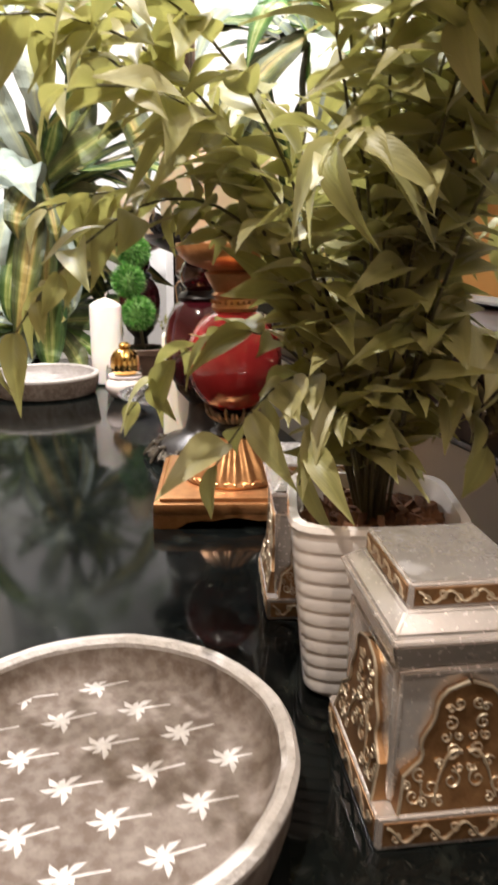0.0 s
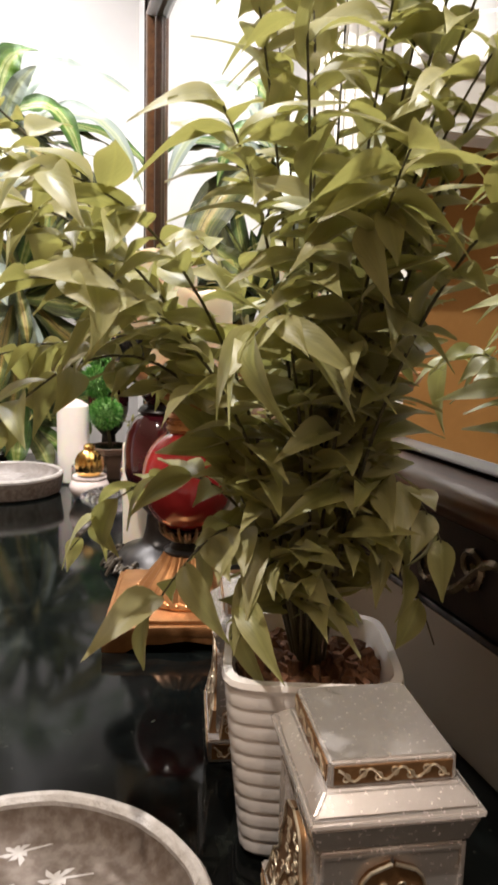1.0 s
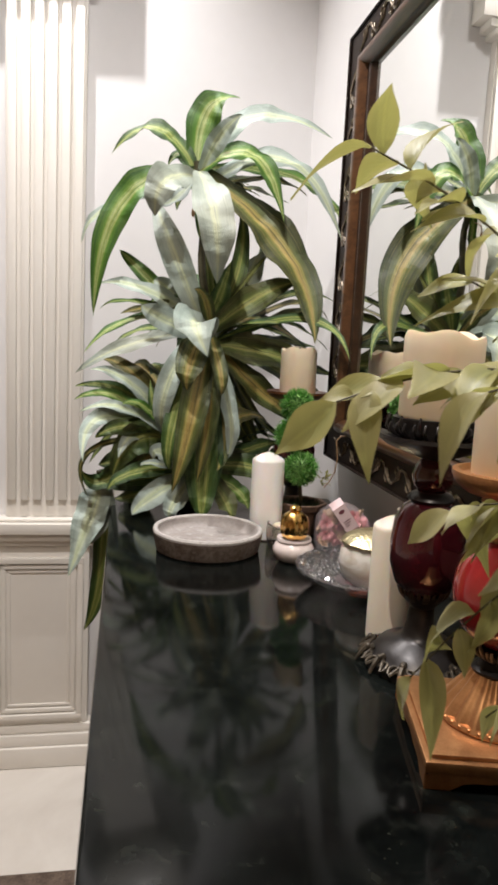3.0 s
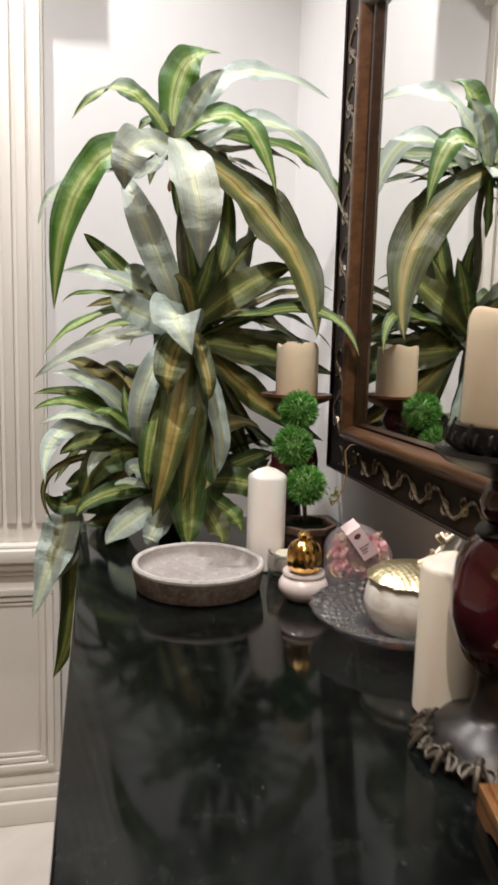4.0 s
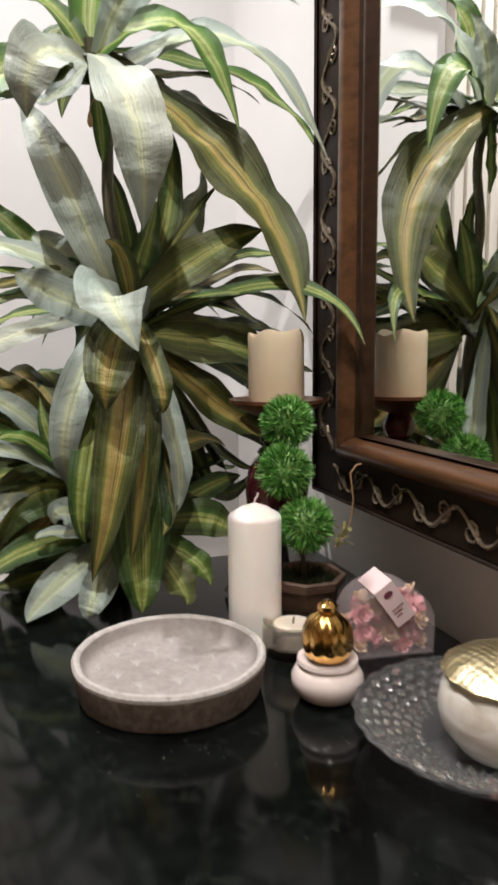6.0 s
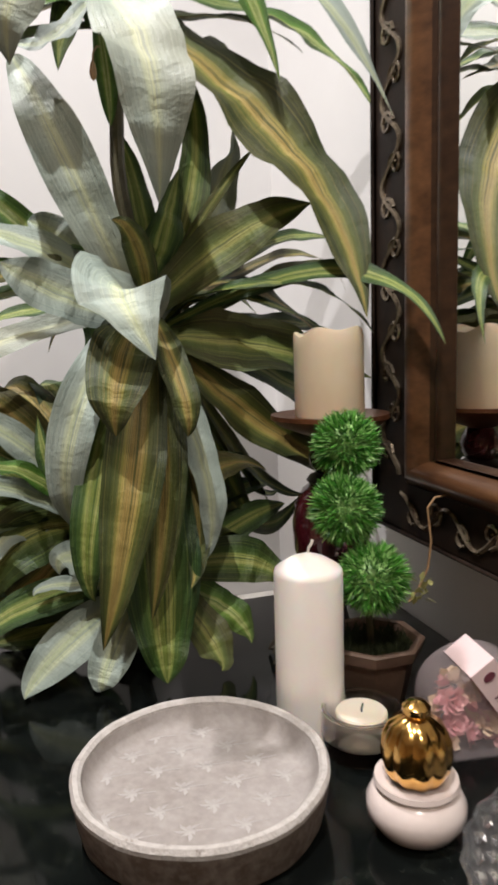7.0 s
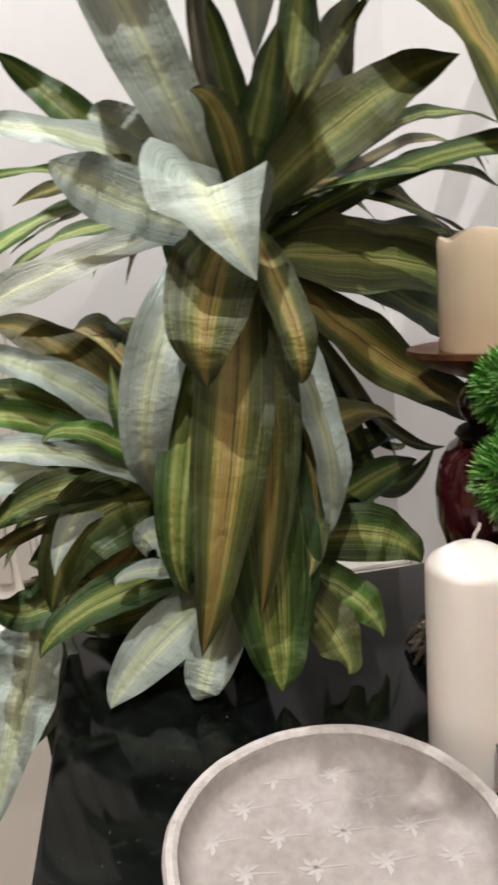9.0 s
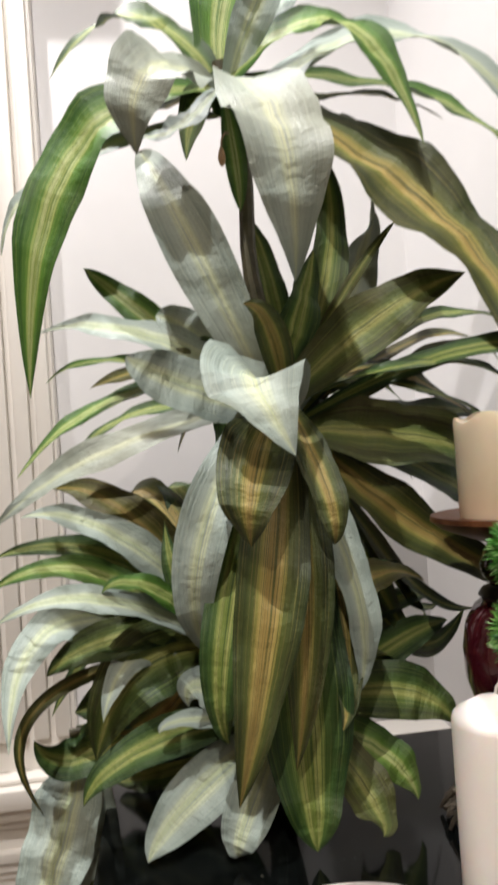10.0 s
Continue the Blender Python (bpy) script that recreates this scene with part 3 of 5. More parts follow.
# each leaf: bearing, reach and drop of the tip; distance along, aside and rise of its middle; width; tilt of its face
# from the sky; finish (p has the lamp sheen in its colour)
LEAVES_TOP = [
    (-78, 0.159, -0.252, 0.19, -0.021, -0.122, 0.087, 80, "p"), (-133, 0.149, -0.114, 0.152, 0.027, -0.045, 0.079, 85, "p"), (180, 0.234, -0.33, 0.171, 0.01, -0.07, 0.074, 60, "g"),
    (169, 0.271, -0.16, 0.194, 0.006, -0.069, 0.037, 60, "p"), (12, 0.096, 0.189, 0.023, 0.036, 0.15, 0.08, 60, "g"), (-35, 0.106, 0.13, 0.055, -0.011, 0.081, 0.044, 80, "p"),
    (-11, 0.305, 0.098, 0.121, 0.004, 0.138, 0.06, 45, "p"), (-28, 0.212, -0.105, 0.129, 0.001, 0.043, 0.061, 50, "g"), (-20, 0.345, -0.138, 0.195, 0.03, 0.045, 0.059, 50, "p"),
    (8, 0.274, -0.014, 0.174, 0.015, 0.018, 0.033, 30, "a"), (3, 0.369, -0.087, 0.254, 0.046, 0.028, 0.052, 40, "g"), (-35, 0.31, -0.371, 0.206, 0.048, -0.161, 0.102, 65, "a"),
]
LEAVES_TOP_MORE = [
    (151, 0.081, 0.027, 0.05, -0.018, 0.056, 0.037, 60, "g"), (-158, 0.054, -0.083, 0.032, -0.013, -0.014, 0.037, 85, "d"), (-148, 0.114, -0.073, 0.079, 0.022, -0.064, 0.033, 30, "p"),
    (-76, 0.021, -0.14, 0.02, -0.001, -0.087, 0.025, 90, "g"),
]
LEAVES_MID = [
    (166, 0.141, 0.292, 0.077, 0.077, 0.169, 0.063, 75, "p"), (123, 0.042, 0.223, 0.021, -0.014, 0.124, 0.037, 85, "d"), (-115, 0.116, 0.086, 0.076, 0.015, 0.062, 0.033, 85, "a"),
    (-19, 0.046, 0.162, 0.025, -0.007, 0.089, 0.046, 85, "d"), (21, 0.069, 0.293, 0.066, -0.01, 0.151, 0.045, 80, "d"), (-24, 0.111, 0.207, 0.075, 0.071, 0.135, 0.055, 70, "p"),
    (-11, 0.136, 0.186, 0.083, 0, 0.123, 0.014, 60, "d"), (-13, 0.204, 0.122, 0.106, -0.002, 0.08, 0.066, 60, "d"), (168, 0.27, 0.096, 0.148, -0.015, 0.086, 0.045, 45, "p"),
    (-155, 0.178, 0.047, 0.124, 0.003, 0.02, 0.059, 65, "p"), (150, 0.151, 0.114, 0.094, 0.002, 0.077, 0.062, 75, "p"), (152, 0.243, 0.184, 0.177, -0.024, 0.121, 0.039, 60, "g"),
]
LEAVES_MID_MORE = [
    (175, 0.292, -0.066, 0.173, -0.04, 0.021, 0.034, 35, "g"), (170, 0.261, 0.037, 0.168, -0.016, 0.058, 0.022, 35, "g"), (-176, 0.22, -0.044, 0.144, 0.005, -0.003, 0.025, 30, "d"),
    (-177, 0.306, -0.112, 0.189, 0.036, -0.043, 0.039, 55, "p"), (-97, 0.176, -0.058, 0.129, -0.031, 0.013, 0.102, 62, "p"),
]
LEAVES_RIGHT = [
    (-12, 0.28, -0.028, 0.162, -0.057, 0.033, 0.031, 30, "d"), (18, 0.354, 0.099, 0.194, 0.01, 0.105, 0.029, 30, "d"), (23, 0.377, 0.038, 0.249, 0.012, 0.093, 0.027, 30, "a"),
    (2, 0.255, -0.041, 0.133, 0.005, 0.022, 0.023, 30, "d"), (9, 0.327, -0.089, 0.124, -0.029, -0.038, 0.083, 72, "d"), (8, 0.299, -0.235, 0.126, -0.027, -0.137, 0.062, 68, "a"),
    (3, 0.174, -0.022, 0.093, 0.005, -0.015, 0.028, 20, "a"), (17, 0.307, 0.06, 0.21, -0.012, 0.064, 0.031, 30, "d"), (-39, 0.353, -0.043, 0.227, 0.027, 0.045, 0.029, 55, "d"),
    (17, 0.238, -0.256, 0.12, -0.006, -0.189, 0.024, 50, "d"), (26, 0.208, -0.251, 0.125, -0.005, -0.203, 0.034, 50, "d"), (36, 0.221, 0.003, 0.118, 0.025, 0.063, 0.048, 40, "d"),
]
LEAVES_RIGHT_MORE = [
    (24, 0.25, -0.262, 0.127, -0.001, -0.267, 0.044, 70, "d"), (20, 0.148, -0.295, 0.089, -0, -0.184, 0.035, 75, "d"), (18, 0.295, -0.019, 0.172, -0.003, -0.008, 0.043, 50, "d"),
    (23, 0.385, -0.154, 0.2, -0.009, -0.086, 0.051, 70, "d"),
]
LEAVES_HANG = [
    (-127, 0.126, -0.364, 0.101, 0.032, -0.178, 0.066, 88, "a"), (-167, 0.089, -0.254, 0.109, 0.057, -0.131, 0.049, 88, "p"), (-135, 0.112, -0.316, 0.11, 0.003, -0.204, 0.043, 88, "d"),
    (-114, 0.126, -0.134, 0.118, 0.005, -0.067, 0.07, 85, "a"), (-104, 0.082, -0.348, 0.067, 0.02, -0.177, 0.054, 88, "a"), (-72, 0.084, -0.316, 0.032, 0.035, -0.213, 0.051, 88, "a"),
    (-38, 0.066, -0.298, 0.07, 0.004, -0.193, 0.041, 85, "p"), (-73, 0.094, -0.142, 0.093, -0.005, -0.087, 0.035, 80, "a"), (-93, 0.07, -0.457, 0.05, -0, -0.3, 0.091, 88, "d"),
    (-123, 0.048, -0.345, 0.041, -0.008, -0.248, 0.066, 88, "a"),
]
LEAVES_LOW = [
    (-158, 0.216, 0.149, 0.122, 0.016, 0.119, 0.038, 45, "p"), (-170, 0.24, 0.107, 0.128, -0.001, 0.097, 0.034, 40, "d"), (-161, 0.247, 0.08, 0.144, 0.014, 0.085, 0.032, 40, "g"),
    (-142, 0.161, 0.073, 0.112, 0.014, 0.069, 0.027, 45, "g"), (-151, 0.251, 0.057, 0.155, 0.03, 0.066, 0.032, 45, "p"), (-144, 0.257, -0.049, 0.165, -0.057, 0.039, 0.049, 65, "p"),
    (-143, 0.166, -0.048, 0.104, -0.016, 0.003, 0.038, 70, "p"), (-158, 0.158, -0.101, 0.109, 0.02, -0.011, 0.08, 80, "d"), (-157, 0.202, -0.006, 0.133, 0.008, 0.02, 0.043, 60, "d"),
    (-163, 0.208, -0.149, 0.2, 0.002, -0.034, 0.015, 60, "a"), (180, 0.182, 0.171, 0.094, 0.02, 0.131, 0.05, 60, "a"), (-148, 0.075, 0.132, 0.07, 0.027, 0.053, 0.031, 80, "d"),
]
LEAVES_LOW_MORE = [
    (171, 0.132, -0.107, 0.071, 0.011, -0.075, 0.051, 70, "a"), (180, 0.218, -0.096, 0.151, -0.02, -0.121, 0.062, 60, "d"), (162, 0.192, -0.092, 0.107, -0.007, -0.063, 0.093, 75, "d"),
]
LEAVES_EDGE = [
    (-131, 0.106, -0.237, 0.044, 0.011, -0.094, 0.081, 80, "p"), (-140, 0.062, -0.184, 0.014, 0.015, -0.096, 0.074, 80, "p"), (165, 0.038, -0.412, -0.002, -0.021, -0.252, 0.054, 85, "d"),
]
LEAVES_FOOT = [
    (156, 0.223, -0.102, 0.129, -0.02, -0.067, 0.079, 70, "d"), (155, 0.26, -0.073, 0.175, -0.018, -0.032, 0.085, 75, "d"), (-152, 0.182, -0.091, 0.123, -0.008, -0.052, 0.057, 65, "p"),
    (-130, 0.117, -0.109, 0.102, 0.002, -0.06, 0.049, 85, "p"), (-55, 0.11, -0.105, 0.082, 0.012, -0.063, 0.053, 65, "d"), (-24, 0.124, -0.085, 0.091, 0.007, -0.043, 0.049, 55, "g"),
    (-3, 0.174, -0.03, 0.119, -0.003, 0.012, 0.062, 65, "d"), (-162, 0.229, -0.039, 0.159, 0.001, 0.003, 0.042, 60, "d"), (-154, 0.159, 0.02, 0.117, -0.002, 0.022, 0.021, 40, "p"),
    (-165, 0.117, 0.028, 0.096, 0.006, 0.047, 0.044, 80, "p"), (19, 0.218, 0.062, 0.141, 0.005, 0.046, 0.043, 60, "d"), (23, 0.235, 0.067, 0.158, 0.01, 0.091, 0.03, 45, "d"),
]
PLANT_AT = Vector((0.235, 2.66, TOP))
plant = thing("dracaena_plant", Matrix.Translation(PLANT_AT), "tall variegated dracaena with drooping striped leaves on the console", "plant")
part("pot", lathe([(0.0, 0.0), (0.024, 0.0), (0.027, 0.02), (0.028, 0.022), (0.025, 0.023), (0.022, 0.018), (0.0, 0.018)], 28, cap=False), BLACKMETAL, plant, "small dark pot hidden by leaves")
rng = random.Random(11)
# p: leaves facing the lamps, with their pale sheen painted into the colour
FINISH = {"p": LITLEAF, "d": DRACAENA, "a": AGED, "g": GREENLEAF}
NODES = (
    ((0.236, 2.66, 1.585), LEAVES_TOP + LEAVES_TOP_MORE), ((0.272, 2.635, 1.235), LEAVES_MID + LEAVES_MID_MORE), ((0.285, 2.65, 1.225), LEAVES_RIGHT + LEAVES_RIGHT_MORE),
    ((0.262, 2.60, 1.235), LEAVES_HANG), ((0.20, 2.66, 0.985), LEAVES_LOW + LEAVES_LOW_MORE), ((0.262, 2.63, 0.90), LEAVES_FOOT), ((0.025, 2.70, 0.875), LEAVES_EDGE),
)
for node, leaves in NODES:
    node = Vector(node)
    for bearing, reach, drop, along, aside, rise, width, tilt, finish in leaves:
        a = radians(bearing)
        h, k = Vector((math.cos(a), math.sin(a), 0)), Vector((-math.sin(a), math.cos(a), 0))
        foot = node + Vector((rng.uniform(-0.006, 0.006), rng.uniform(-0.006, 0.006), rng.uniform(-0.03, 0.02)))
        tip = node + h * reach + Vector((0, 0, drop))
        if tip.x > TX0 - 0.005:
            tip.z = max(tip.z, TOP + 0.006)
        mid = node + h * along + k * aside + Vector((0, 0, rise))
        tip.x = min(tip.x, 0.555 if tip.y < MY1 else 0.615)
        out = Vector((0, -math.sin(radians(tilt)), math.cos(radians(tilt)))) + 0.25 * h
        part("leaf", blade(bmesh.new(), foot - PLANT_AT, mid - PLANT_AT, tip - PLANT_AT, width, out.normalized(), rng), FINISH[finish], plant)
# leaves on the far side, seen in the mirror and between the others
back = random.Random(44)
for node, n, spread, lo, hi in (((0.236, 2.66, 1.585), 7, 0.24, 15, 165), ((0.272, 2.635, 1.235), 15, 0.27, 5, 170), ((0.20, 2.66, 0.985), 6, 0.22, 105, 190), ((0.262, 2.63, 0.90), 7, 0.22, 5, 175)):
    node = Vector(node)
    for j in range(n):
        a, lift = radians(back.uniform(lo, hi)), back.uniform(-0.02, 0.16)
        h, reach = Vector((math.cos(a), math.sin(a), 0)), spread * back.uniform(0.7, 1.15)
        tip = node + h * reach + Vector((0, 0, max(lift - back.uniform(0.0, 0.14), TOP + 0.01 - node.z)))
        part("leaf", blade(bmesh.new(), node - PLANT_AT, node + h * reach * 0.5 + Vector((0, 0, lift)) - PLANT_AT, tip - PLANT_AT, back.uniform(0.045, 0.065), (Vector((0, -0.6, 1)) + 0.3 * h).normalized(), rng), (DRACAENA, AGED, DRACAENA, GREENLEAF)[j % 4], plant)
bud = bmesh.new()
tube(bud, [(0.0, -0.012, 0.735), (-0.006, -0.03, 0.728), (-0.011, -0.036, 0.718), (-0.012, -0.037, 0.706)], 0.0012, 6)
lathe([(0.0, 0.0), (0.003, 0.003), (0.0045, 0.009), (0.003, 0.017), (0.001, 0.022)], 12, bm=bud, at=(-0.012, -0.037, 0.688), cap=False)
part("bud", bud, WIRE, plant, "small dry tan bud")
for a, b, r in (((0.240, 2.67, TOP + 0.015), (0.262, 2.645, 1.25), 0.013), ((0.270, 2.65, 1.20), (0.236, 2.66, 1.62), 0.010), ((0.230, 2.665, TOP + 0.015), (0.20, 2.66, 1.0), 0.010), ((0.215, 2.665, 0.90), (0.02, 2.70, 0.878), 0.006)):
    pts = [Vector(a).lerp(Vector(b), k / 12) + Vector((0.006 * math.sin(k * 0.9), 0.005 * math.cos(k * 0.7), 0)) - PLANT_AT for k in range(13)]
    part("stem", tube(bmesh.new(), pts, r, 10, 0.8), BARK, plant, "ringed green-brown stem")


# ---- near ficus in a white pot ----
POT_AT = Vector((0.4775, 1.256, TOP))
pot = thing("potted_ficus", Matrix.Translation(POT_AT), "artificial ficus with olive pointed leaves in a ribbed white pot", "potted plant")


def rounded_square(a, z):
    c, s = abs(math.cos(a)), abs(math.sin(a))
    return 1.0 / (c ** 6 + s ** 6) ** (1 / 6)


prof = [(0.0, 0.0), (0.044, 0.0), (0.0475, 0.003)]
for k in range(11):
    z0 = 0.006 + k * 0.0105
    r0 = 0.0485 + (0.0635 - 0.0485) * (z0 / 0.125)
    prof += [(r0 + 0.0008, z0), (r0 + 0.0011, z0 + 0.0008), (r0 + 0.0012, z0 + 0.0090), (r0 + 0.0011, z0 + 0.0101)]
prof += [(0.065, 0.1245), (0.064, 0.128), (0.058, 0.128), (0.0555, 0.122), (0.0535, 0.108), (0.0, 0.108)]
part("pot", lathe(prof, 56, rounded_square, cap=False), CERAMIC, pot, "white glazed pot with fine horizontal ribs").matrix_local = pose(0, 0, 0, 0, 0, -18) @ Matrix.Diagonal((0.88, 0.88, 1, 1))
CHIPS = []
for k in range(4):
    w = 0.0045 + 0.001 * k
    chip = bpy.data.meshes.new("bark_chip")
    bm = box(-w, w, -w * 0.6, w * 0.6, -w * 0.35, w * 0.35)
    bm.to_mesh(chip)
    bm.free()
    chip.materials.append(SOIL)
    CHIPS.append(chip)
rng = random.Random(5)
for k in range(190):
    a, r = rng.uniform(0, 6.28), 0.046 * math.sqrt(rng.random())
    ob = new("bark_chip", CHIPS[k % 4])
    ob.parent = pot
    ob.matrix_local = Matrix.Translation((r * math.cos(a), r * math.sin(a), 0.110 + rng.uniform(0, 0.006))) @ Euler((rng.uniform(0, 3), rng.uniform(0, 3), rng.uniform(0, 3))).to_matrix().to_4x4()


def ficus_leaf_mesh(name, length, width, curl, fold, seed):
    rg = random.Random(seed)
    bm = bmesh.new()
    uv = bm.loops.layers.uv.verify()
    rows, cols = 9, 4
    grid = []
    for i in range(rows + 1):
        v = i / rows
        w = width * 0.5 * max(0.0, math.sin(math.pi * min(1.0, v) ** 0.82)) ** (0.9 if v < 0.5 else 1.25) + 0.0004
        z = -curl * v * v * length
        row = []
        for j in range(cols + 1):
            u = j / cols * 2 - 1
            row.append((bm.verts.new((u * w + 0.22 * (1 if seed % 2 else -1) * length * (v * v - 0.6 * v), v * length, z + abs(u) * w * fold + 0.0012 * math.sin(7 * v + 2 * u + seed))), (j / cols, v)))
        grid.append(row)
    for a, b in zip(grid, grid[1:]):
        for j in range(cols):
            q = (a[j], a[j + 1], b[j + 1], b[j])
            f = bm.faces.new([x[0] for x in q])
            for lp, x in zip(f.loops, q):
                lp[uv].uv = x[1]
    me = bpy.data.meshes.new(name)
    bm.to_mesh(me)
    bm.free()
    me.materials.append(FICUS)
    me.polygons.foreach_set("use_smooth", [True] * len(me.polygons))
    return me


LEAF_MESHES = [ficus_leaf_mesh("leaf", l, w, c, f, s) for l, w, c, f, s in ((0.047, 0.022, 0.45, 0.35, 1), (0.050, 0.021, 0.7, 0.5, 2), (0.043, 0.021, 0.25, 0.3, 3), (0.048, 0.020, 0.95, 0.45, 4), (0.033, 0.016, 0.5, 0.35, 5))]
# twigs as (bearing, reach, height halfway, height at the tip), from the middle of the soil
TWIGS = [
    (170, 0.30, 0.25, 0.27), (155, 0.29, 0.26, 0.41), (161, 0.245, 0.20, 0.11), (178, 0.24, 0.24, 0.28), (200, 0.20, 0.20, 0.24), (185, 0.11, 0.10, 0.05),
    (95, 0.09, 0.24, 0.44), (140, 0.06, 0.26, 0.47), (240, 0.12, 0.22, 0.38), (262, 0.13, 0.20, 0.30), (232, 0.12, 0.19, 0.22), (262, 0.10, 0.22, 0.28),
    (110, 0.16, 0.20, 0.30), (280, 0.06, 0.24, 0.42), (80, 0.14, 0.18, 0.20), (215, 0.10, 0.22, 0.33), (190, 0.17, 0.22, 0.30), (250, 0.06, 0.18, 0.26),
    (146, 0.23, 0.22, 0.34), (150, 0.23, 0.18, 0.20), (138, 0.20, 0.12, 0.05), (300, 0.07, 0.25, 0.45), (330, 0.05, 0.28, 0.50), (20, 0.05, 0.22, 0.36), (60, 0.06, 0.26, 0.46), (300, 0.05, 0.16, 0.30), (100, 0.04, 0.30, 0.52), (318, 0.09, 0.13, 0.08), (305, 0.10, 0.22, 0.32), (325, 0.08, 0.10, 0.03), (205, 0.07, 0.08, 0.04), (330, 0.05, 0.10, 0.10),
    (290, 0.17, 0.22, 0.30), (295, 0.15, 0.26, 0.40), (288, 0.12, 0.24, 0.36), (300, 0.12, 0.28, 0.46), (310, 0.10, 0.30, 0.50),
]
rng = random.Random(21)
SOILZ = 0.112
for t, (bearing, reach, hm, ht) in enumerate(TWIGS):
    a = radians(bearing)
    h = Vector((math.cos(a), math.sin(a), 0))
    root = Vector((rng.uniform(-0.008, 0.008), rng.uniform(-0.008, 0.008), SOILZ))
    tip = h * reach + Vector((0, 0, SOILZ + ht))
    mid = h * reach * 0.42 + Vector((0, 0, SOILZ + hm))
    ctrl = 2 * mid - 0.5 * (root + tip)
    curve = [(1 - v) ** 2 * root + 2 * v * (1 - v) * ctrl + v * v * tip for v in (k / 16 for k in range(17))]
    part("twig", tube(bmesh.new(), curve, 0.0014, 6, 0.4), TWIG, pot)
    length = sum((q - p).length for p, q in zip(curve, curve[1:]))
    n = max(7, int(length / 0.0115))
    for k in range(n + 1):
        v = (0.10 if t % 3 else 0.2) + (0.9 if t % 3 else 0.8) * k / n
        p = (1 - v) ** 2 * root + 2 * v * (1 - v) * ctrl + v * v * tip
        d = (2 * (1 - v) * (ctrl - root) + 2 * v * (tip - ctrl)).normalized()
        side = d.cross(Vector((0, 0, 1))).normalized() * (1 if k % 2 else -1)
        out = (d * rng.uniform(0.3, 0.9) + side * rng.uniform(0.4, 1.1) + Vector((rng.uniform(-0.7, 0.7), rng.uniform(-0.7, 0.7), rng.uniform(-0.5, 0.45)))).normalized()
        if k == n:
            out = (d + Vector((0, 0, -0.4))).normalized()
        sz = rng.uniform(0.68, 1.0)
        end = POT_AT + p + out * 0.065 * sz
        if end.x > 0.555 or (POT_AT + p).x > 0.55 or end.z < TOP + 0.115:
            continue
        up = Vector((rng.uniform(-1.0, 0.7), rng.uniform(-1.2, 0.5), 1))
        x = out.cross(up).normalized()
        z = x.cross(out).normalized()
        rot = Matrix((x, out, z)).transposed().to_4x4()
        ob = new("leaf", LEAF_MESHES[rng.randrange(5)])
        ob.parent = pot
        ob.matrix_local = Matrix.Translation(p) @ rot @ Matrix.Diagonal((sz, sz, sz, 1))


# ---- round trays ----
def palm_motif_mesh(paint):
    """A flat stencilled palm: trunk with seven ragged fronds."""
    bm = bmesh.new()
    h = 0.0002

    def fan(pts):
        lo = [bm.verts.new((x, y, 0)) for x, y in pts]
        hi = [bm.verts.new((x, y, h)) for x, y in pts]
        bm.faces.new(hi)
        for k in range(len(pts)):
            bm.faces.new((lo[k], lo[(k + 1) % len(pts)], hi[(k + 1) % len(pts)], hi[k]))
    fan([(0.0, -0.0009), (0.022, -0.0006), (0.022, 0.0006), (0.0, 0.0011)])
    for k, l in enumerate((0.013, 0.0075, 0.012, 0.0125, 0.0085, 0.0125, 0.007)):
        a = radians(38 + k * 47)
        c, s = math.cos(a), math.sin(a)
        pts = [(0, 0.0009), (l * 0.35, 0.0020), (l * 0.62, 0.0026), (l * 0.78, 0.0014), (l, -0.0012), (l * 0.8, -0.0012), (l * 0.55, -0.0012), (l * 0.3, -0.0008), (0, -0.0009)]
        fan([(x * c - y * s, x * s + y * c) for x, y in pts])
    me = bpy.data.meshes.new("palm_motif")
    bm.normal_update()
    bm.to_mesh(me)
    bm.free()
    me.materials.append(paint)
    return me


PALM, PALM_WORN = palm_motif_mesh(PALMWHITE), palm_motif_mesh(PALMFAINT)


def round_tray(x, y, radius, turn, motif, body, floor_mat):
    t = thing("round_tray", pose(x, y, TOP, 0, 0, turn), "round brown-grey concrete tray stencilled with white palm trees", "tray", "concrete trays")
    ir = radius - 0.009
    rough = lambda a, z: 1 + 0.004 * math.sin(5 * a + 1) + 0.003 * math.sin(11 * a) + 0.002 * math.sin(23 * a + z * 90)
    part("dish", lathe([(0.0, 0.0), (radius - 0.012, 0.0), (radius - 0.006, 0.003), (radius - 0.002, 0.020), (radius, 0.036)], 96, rough, cap=False), body, t)
    part("floor_plate", lathe([(ir, 0.038), (ir - 0.003, 0.030), (ir - 0.007, 0.024), (ir - 0.013, 0.0215), (0.0, 0.0215)], 96, rough, cap=False), floor_mat, t, "dusty inner floor")
    part("rim", lathe([(radius, 0.036), (radius + 0.0005, 0.040), (radius - 0.002, 0.0435), (ir + 0.003, 0.0435), (ir, 0.041), (ir, 0.038)], 120, lambda a, z: rough(a, z) + 0.0008 * math.sin(41 * a) + 0.0007 * math.sin(97 * a + 2), cap=False), RIM, t, "chipped pale rim")
    n = 0
    for i in range(-4, 5):
        for j in range(-7, 8):
            px, py = i * 0.0436 + (0.0 if j % 2 else 0.0218) + 0.0065, j * 0.0272 - 0.0025
            if math.hypot(px + 0.006, py) < ir - 0.012:
                ob = new("palm_motif", motif)
                ob.parent = t
                ob.matrix_local = pose(px, py, 0.0216, 0, 0, 2 + 5 * math.sin(n * 2.3)) @ Matrix.Scale(0.92, 4)
                n += 1
    return t


